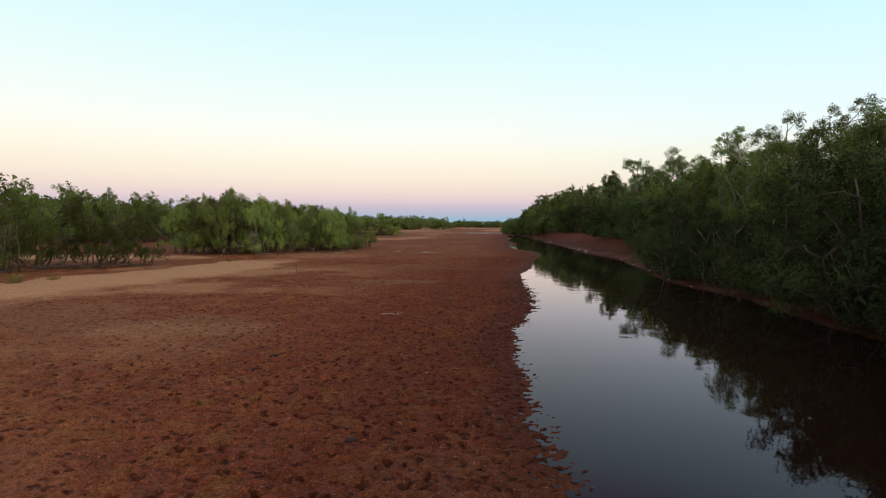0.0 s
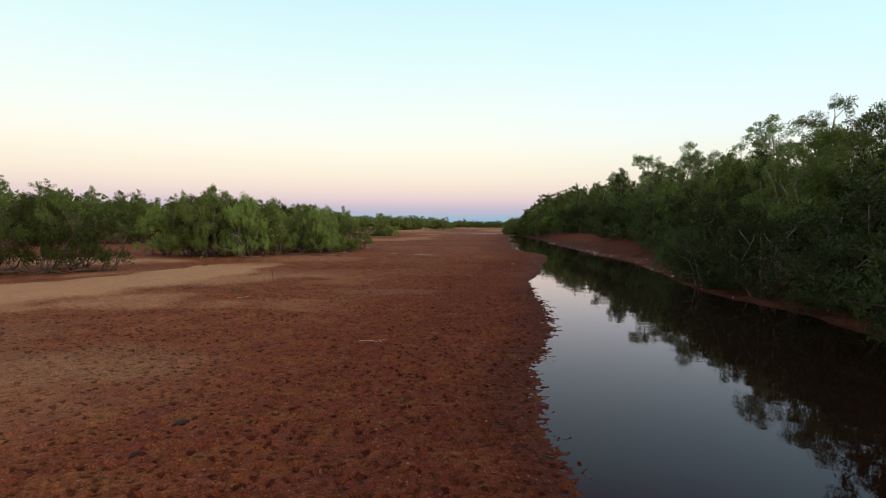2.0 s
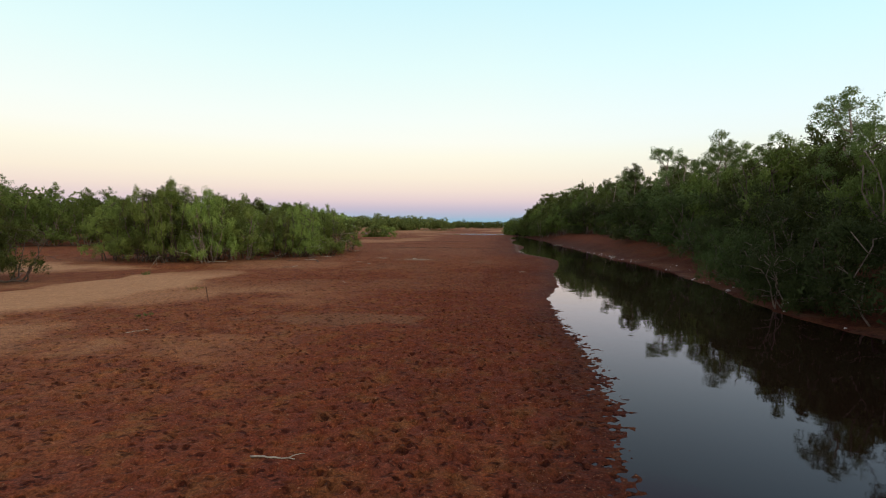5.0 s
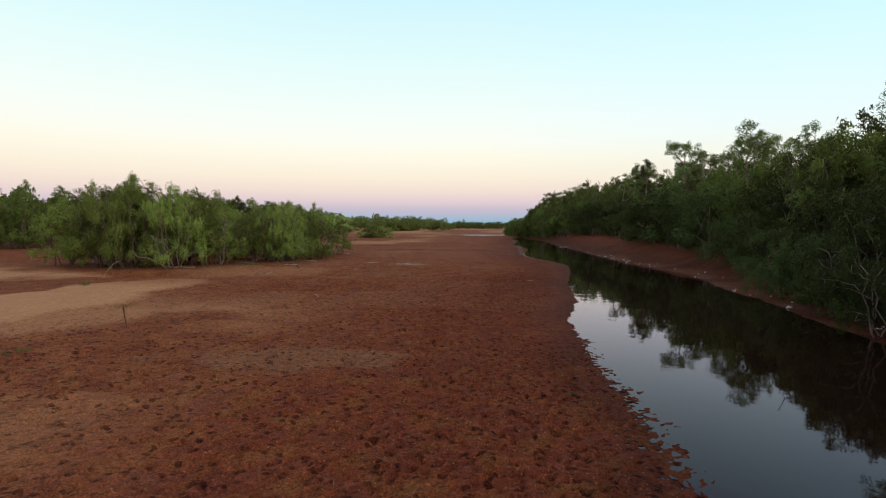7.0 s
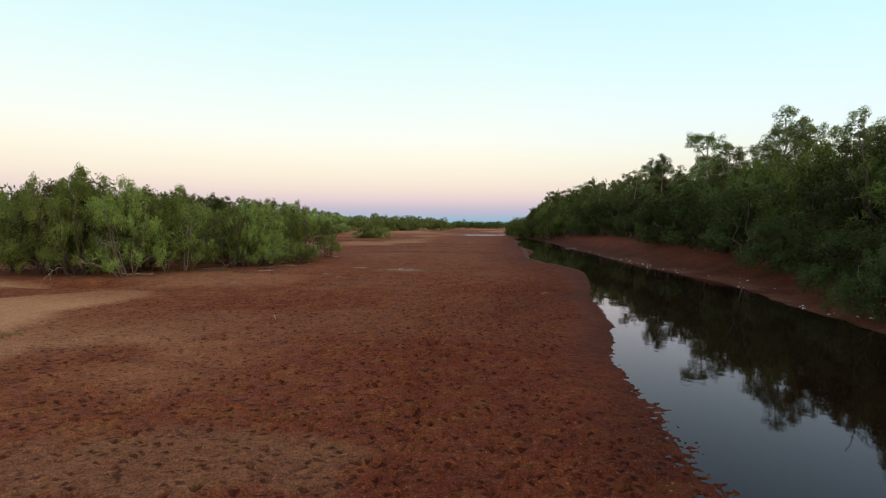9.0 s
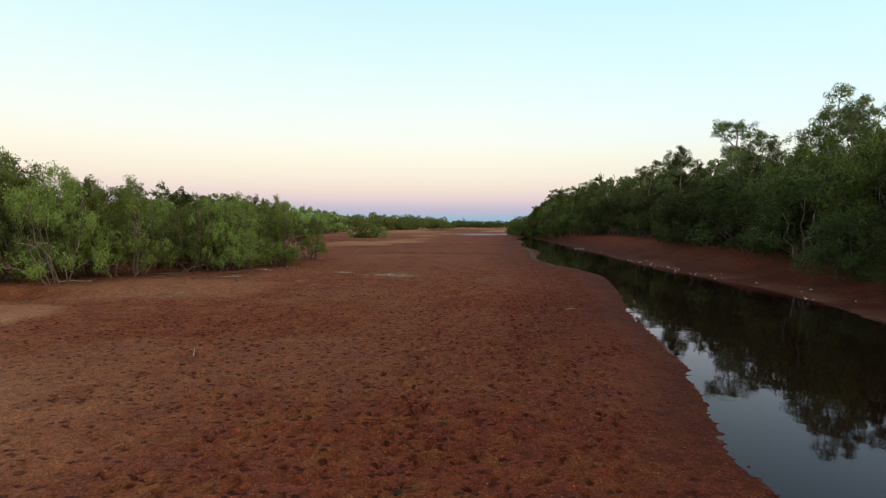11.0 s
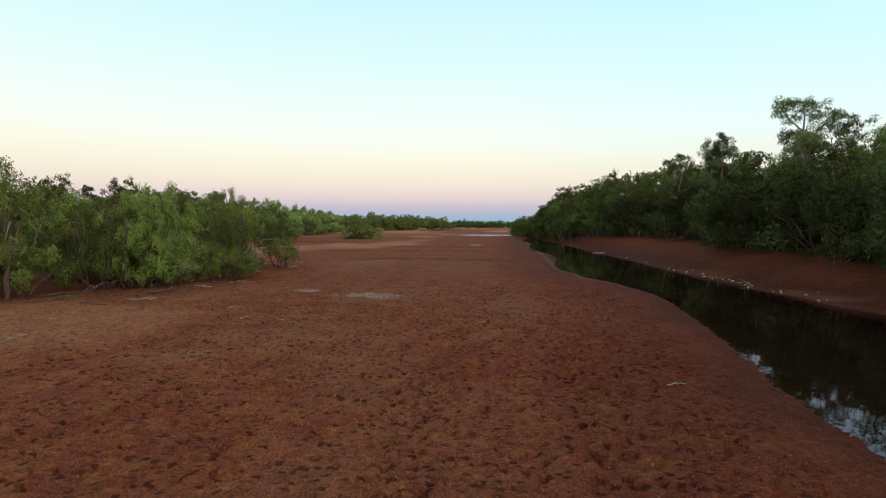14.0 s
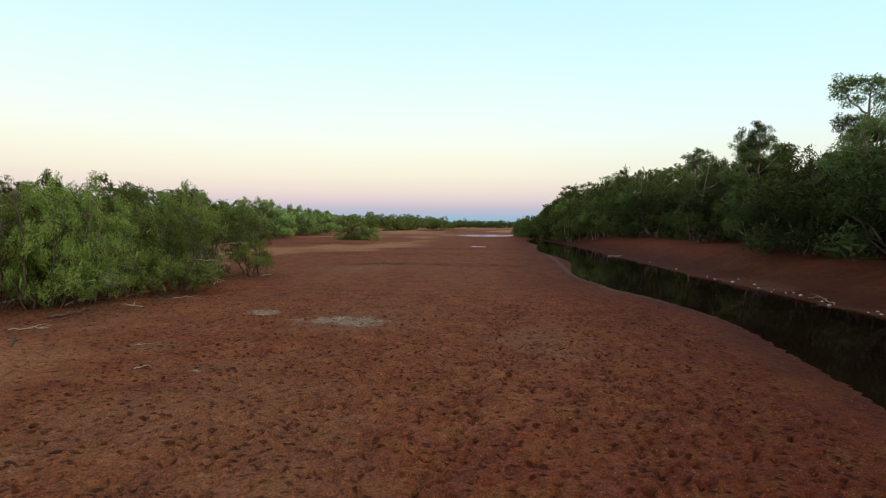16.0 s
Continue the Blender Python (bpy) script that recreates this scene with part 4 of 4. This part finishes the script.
scum = 0.5 * smooth(1.8, 0.3, shore_r) * smooth(-0.2, 0.2, shore_r) * smooth(0.50, 0.66, fractal(gx * 1.6, gy * 0.7, 91)) * smooth(20, 30, gy) * 0.75
pale = np.zeros_like(gx)
for px, py, rx, ry in POOLS:
    r = np.hypot((gx - px) / rx, (gy - py) / ry)
    pale = np.maximum(pale, 0.6 * smooth(1.9, 1.1, r) * smooth(0.4, 0.6, fractal(gx * 0.2, gy * 0.1, 97)))
for px, py, rx, ry in [(-4.1, 55.2, 1.5, 0.8), (-7.4, 56.6, 0.6, 0.5)]:
    pale = np.maximum(pale, 0.85 * smooth(1.15, 0.55, np.hypot((gx - px) / rx, (gy - py) / ry) + 1.5 * (fractal(gx * 3.4, gy * 2.6, 99) - 0.5)))
set_attribute(ground.data, "salt", np.clip(0.7 * line + scum + pale, 0, 1))
band = (gy < 190) & (shore_l < 8) & (shore_r < 6)
damp_at = shore_l + 0.9 * (fractal(gx * 0.9, gy * 0.9, 107) - 0.5) + 2.0 * (fractal(gx * 0.25, gy * 0.25, 109) - 0.5)
damp_l = np.maximum(0.95 * smooth(2.4, 0.2, damp_at), (0.5 - 0.25 * smooth(8, 16, gy) + 0.2 * smooth(34, 42, gy)) * smooth(6.0, 2.0, damp_at)) * smooth(-6, 0, shore_l)
# right bank: soaked edge, widened to paint in the shade beneath the trees
damp_shade_r = 0.97 * smooth(5.4, 1.2, shore_r + 1.8 * (fractal(gx * 0.8, gy * 0.5, 103) - 0.5)) * smooth(-0.5, 0, shore_r) * (1 - 0.45 * shelf)
runnel = np.zeros_like(gx)
for at, slope, x0, x1 in ((90.6, -0.02, -15, 3), (103.6, 0.06, -12, 8), (121.5, 0.03, -30, -6), (77.7, -0.10, -9, 4)):
    v = gy - at - slope * gx - 2.0 * (fractal(gx * 0.2, gy * 0.05, at) - 0.5)
    runnel = np.maximum(runnel, 0.75 * np.exp(-(v / 0.55) ** 2) * smooth(x0 - 3, x0 + 2, gx) * smooth(x1 + 3, x1 - 2, gx) * smooth(0.3, 0.5, fractal(gx * 0.35, gy * 0.1, 141)))
set_attribute(ground.data, "wet_or_shade", np.maximum(runnel, 0) + np.where(band, np.maximum(damp_l, np.maximum(smooth(0.05, -0.01, gz - WATER_Z), damp_shade_r)), 0))

# ---- water ----
wy = spread([(-80, 2), (172, 2)])
wa, wb = left_shore(wy) - 2.6, right_shore(wy) + 1.6
me = bpy.data.meshes.new("river_water")
co = []
for a, b, v in zip(wa, wb, wy):
    for k in range(9):
        co.append((a + (b - a) * k / 8, v, WATER_Z))
fs = [(i * 9 + k, i * 9 + k + 1, i * 9 + 10 + k, i * 9 + 9 + k) for i in range(len(wy) - 1) for k in range(8)]
me.from_pydata(co, [], fs)
me.materials.append(WATER)
tagged(new("water", me), "still dark brown river water mirroring the trees", "water", kind="structure")
for px, py, rx, ry in POOLS:
    me = bpy.data.meshes.new("pool_water")
    ring = [(px + 1.25 * rx * math.cos(a), py + 1.25 * ry * math.sin(a), -0.10) for a in np.linspace(0, 2 * math.pi, 48, endpoint=False)]
    me.from_pydata(ring, [], [tuple(range(48))])
    me.materials.append(WATER)
    tagged(new("water_pool", me), "shallow pale pool of water on the river bed", "water", kind="structure")


# ---- small things on the river bed ----
def lump(name, seed, size, flat, mat, rough=0.25):
    """A rounded uneven stone or clod, foot at z = 0."""
    rng = np.random.default_rng(seed)
    bm = bmesh.new()
    bmesh.ops.create_icosphere(bm, subdivisions=2, radius=1.0)
    shift = rng.uniform(0, 50, 3)
    for v in bm.verts:
        k = 1 + rough * 2 * (noise.noise(Vector(v.co * 1.3) + Vector(shift)))
        v.co = Vector((v.co.x * k * size[0], v.co.y * k * size[1], max(v.co.z, -0.5) * k * flat))
    low = min(v.co.z for v in bm.verts)
    for v in bm.verts:
        v.co.z -= low
    me = bpy.data.meshes.new(name)
    bm.to_mesh(me)
    bm.free()
    me.polygons.foreach_set("use_smooth", np.ones(len(me.polygons), bool))
    me.materials.append(mat)
    return new(name, me)


def foot(x, y):
    return float(ground_surface(np.array([[x]], float), np.array([[y]], float))[0, 0])


random.seed(12)
DEBRIS = [(random.uniform(0.15, 1.7), random.uniform(29, 72), random.uniform(0.05, 0.11)) for k in range(34)]
for k, (off, y, s) in enumerate(DEBRIS + [(0.2, 35.4, 0.17), (0.5, 68.7, 0.12), (1.2, 69.8, 0.10), (0.9, 67.2, 0.13), (0.3, 65.8, 0.11), (0.7, 62.9, 0.17), (0.4, 58.1, 0.10),
                                 (0.1, 70.4, 0.09), (1.1, 38.2, 0.10), (0.3, 26.4, 0.09), (0.4, 77, 0.12), (0.5, 84, 0.11), (0.2, 47.5, 0.09)]):
    s *= 0.7
    x = float(right_shore(np.array([y]))[0]) + off
    ob = lump("stone", 30 + k, (s, s * 0.7), s * 0.55, PALE_STONE)
    ob.matrix_basis = pose(x, y, max(foot(x, y), WATER_Z - 0.01) - 0.015, 0, 0, 47 * k)
    tagged(ob, "small pale stone lying at the muddy waterline", "stone", "stones at the waterline")

for k, (x, y, s) in enumerate([(-1.58, 6.91, 0.09), (-4.43, 10.28, 0.07), (-3.5, 8.58, 0.06), (-4.4, 11.33, 0.11), (-1.82, 42.28, 0.05), (-5.9, 45.8, 0.07), (2.3, 24.5, 0.06), (-0.6, 31.0, 0.06)]):
    ob = lump("dung_pat", 60 + k, (s, s * 0.85), s * 0.35, DARK_DUNG, 0.35)
    ob.matrix_basis = pose(x, y, foot(x, y) - 0.01, 0, 0, 70 * k)
    tagged(ob, "dark dried clod of cattle dung on the mud", "dung", "dung on the mud")


def stick(name, seed, length, radius, mat, forks=2, arch=0.02):
    """A crooked piece of wood lying along x, with a few side twigs."""
    rng = np.random.default_rng(seed)
    main = bent(rng, (-length / 2, 0, radius), (length / 2, rng.normal() * 0.1 * length, radius), arch, 8, 0.05)
    main[:, 2] = np.maximum(main[:, 2], radius * 0.8)
    paths = [(main, taper(radius, radius * 0.45, 8))]
    for i in range(forks):
        a = main[rng.integers(2, 7)]
        w = rng.choice([-1, 1]) * rng.uniform(0.5, 1.0)
        b = a + np.array([math.cos(w), math.sin(w), rng.uniform(0.02, 0.35)]) * length * rng.uniform(0.18, 0.38)
        paths.append((bent(rng, a, b, 0.02, 4, 0.06), taper(radius * 0.5, radius * 0.2, 4)))
    me = tubes_mesh(name, paths, 7)
    me.materials.append(mat)
    return new(name, me)


LYING = [
    # x, y, length, radius, turn, forks, bleached
    (-2.45, 16.9, 0.62, 0.016, -6, 1, 1), (4.13, 43.4, 0.42, 0.014, 5, 1, 1), (-4.1, 55.3, 0.85, 0.03, 62, 3, 1), (-7.1, 55.9, 0.45, 0.02, 20, 2, 1),
    (-7.27, 49.74, 0.35, 0.016, 50, 1, 1), (-5.98, 49.6, 0.30, 0.022, -4, 0, 1), (-13.6, 55.7, 1.7, 0.05, 72, 1, 0), (-12.1, 51.8, 0.9, 0.04, 118, 1, 0),
    (15.6, 61.0, 1.7, 0.024, 66, 2, 1), (15.9, 62.2, 0.9, 0.018, 20, 1, 1), (16.2, 39.4, 1.3, 0.05, 8, 2, 1), (16.3, 93, 1.5, 0.045, 6, 1, 1),
    (-26.6, 53.0, 2.4, 0.14, 5, 1, 0), (-23.9, 34.9, 2.0, 0.09, 40, 2, 0), (-27.5, 32.6, 2.6, 0.10, 15, 2, 0), (-25.4, 33.6, 1.8, 0.08, -20, 2, 0),
    (-20.2, 50.6, 1.5, 0.035, 25, 3, 1), (-17.4, 54.6, 1.9, 0.04, 60, 3, 0), (-15.6, 58.2, 1.4, 0.035, 100, 3, 1), (-14.0, 61.6, 1.6, 0.04, 75, 3, 0),
    (-13.4, 65.0, 1.3, 0.03, 110, 3, 1), (-12.5, 69.6, 0.9, 0.035, 60, 2, 1), (-12.6, 59.0, 0.8, 0.02, 15, 2, 0), (-24.0, 50.3, 1.6, 0.04, -12, 3, 0),
    (-12.7, 46.2, 0.7, 0.012, 15, 3, 0), (-12.3, 46.7, 0.6, 0.012, 70, 2, 1), (-13.0, 46.6, 0.5, 0.010, 140, 2, 0), (-8.5, 51.6, 0.45, 0.012, 30, 2, 1),
    (-12.9, 57.6, 1.1, 0.022, 160, 3, 1), (-12.4, 60.2, 0.9, 0.018, 40, 2, 1), (-13.2, 53.4, 1.0, 0.024, 20, 3, 1), (-14.4, 52.2, 1.3, 0.026, 170, 2, 0),
    (-6.2, 36.9, 0.75, 0.010, 108, 1, 1), (-16.6, 52.6, 1.2, 0.03, 35, 2, 0), (-21.8, 51.2, 1.1, 0.03, 150, 2, 1), (-9.2, 24.2, 0.6, 0.012, 30, 1, 1),
]
for k, (x, y, size, rad, turn, forks, pale) in enumerate(LYING):
    ob = stick("fallen_branch", 200 + k, size, rad, DEADWOOD if pale else BARK_BROWN, forks)
    ob.matrix_basis = pose(x, y, foot(x, y) + 0.0, 0, 0, turn)
    tagged(ob, "bleached crooked branch lying on the ground" if pale else "dark fallen branch lying under the trees", "branch", "fallen branches")

# the old stake in the sand
stake = new("wooden_stake")
stake.matrix_basis = pose(-10.08, 29.9, foot(-10.08, 29.9) - 0.12, 2, -7, 0)
part("shaft", tubes_mesh("shaft", [(np.array([(0, 0, 0), (0.004, 0, 0.25), (-0.004, 0.004, 0.5), (0, 0, 0.78)]), np.array([0.020, 0.020, 0.019, 0.018]))], 8), POST_WOOD, stake)
part("cap", tubes_mesh("cap", [(np.array([(0, 0, 0.70), (0, 0, 0.79), (0, 0, 0.80)]), np.array([0.024, 0.024, 0.014]))], 8), POST_WOOD, stake, "splintered dark top end")
tagged(stake, "short dark weathered wooden stake driven into the sand", "stake")


def tuft(seed, blades, height, spread_r, mat):
    rng = np.random.default_rng(seed)
    vs, fs = [], []
    for i in range(blades):
        w, r = rng.uniform(0, 6.28), spread_r * math.sqrt(rng.uniform())
        p = np.array([r * math.cos(w), r * math.sin(w), -0.02])
        h = height * rng.uniform(0.5, 1.1)
        lean = np.array([math.cos(w), math.sin(w), 0]) * h * rng.uniform(0.1, 0.7)
        s = np.array([-math.sin(w + 0.6), math.cos(w + 0.6), 0]) * 0.007
        mid, tip = p + lean * 0.35 + (0, 0, h * 0.65), p + lean + (0, 0, h * 0.95)
        q = len(vs)
        vs += [tuple(p - s), tuple(p + s), tuple(mid + s), tuple(mid - s), tuple(tip)]
        fs += [(q, q + 1, q + 2, q + 3), (q + 3, q + 2, q + 4)]
    me = bpy.data.meshes.new("grass_tuft")
    me.from_pydata(vs, [], fs)
    me.materials.append(mat)
    return new("grass_tuft", me)


for k, (x, y, n, h, r, dry) in enumerate([(-18.97, 39.5, 55, 0.26, 0.20, 0), (-10.7, 26.8, 60, 0.12, 0.30, 0), (-22.4, 23.7, 220, 0.55, 0.35, 1), (-23.4, 22.8, 160, 0.45, 0.3, 1),
                                          (-16.5, 53.4, 120, 0.2, 0.5, 0), (-12.6, 33.5, 90, 0.12, 0.4, 1), (-21.6, 25.2, 120, 0.3, 0.3, 1)]):
    ob = tuft(400 + k, n, h, r, DRY_GRASS if dry else GRASS)
    ob.matrix_basis = pose(x, y, foot(x, y), 0, 0, 0)
    tagged(ob, "tuft of dry yellowish grass on the sand" if dry else "small tuft of green grass on the sand", "grass")
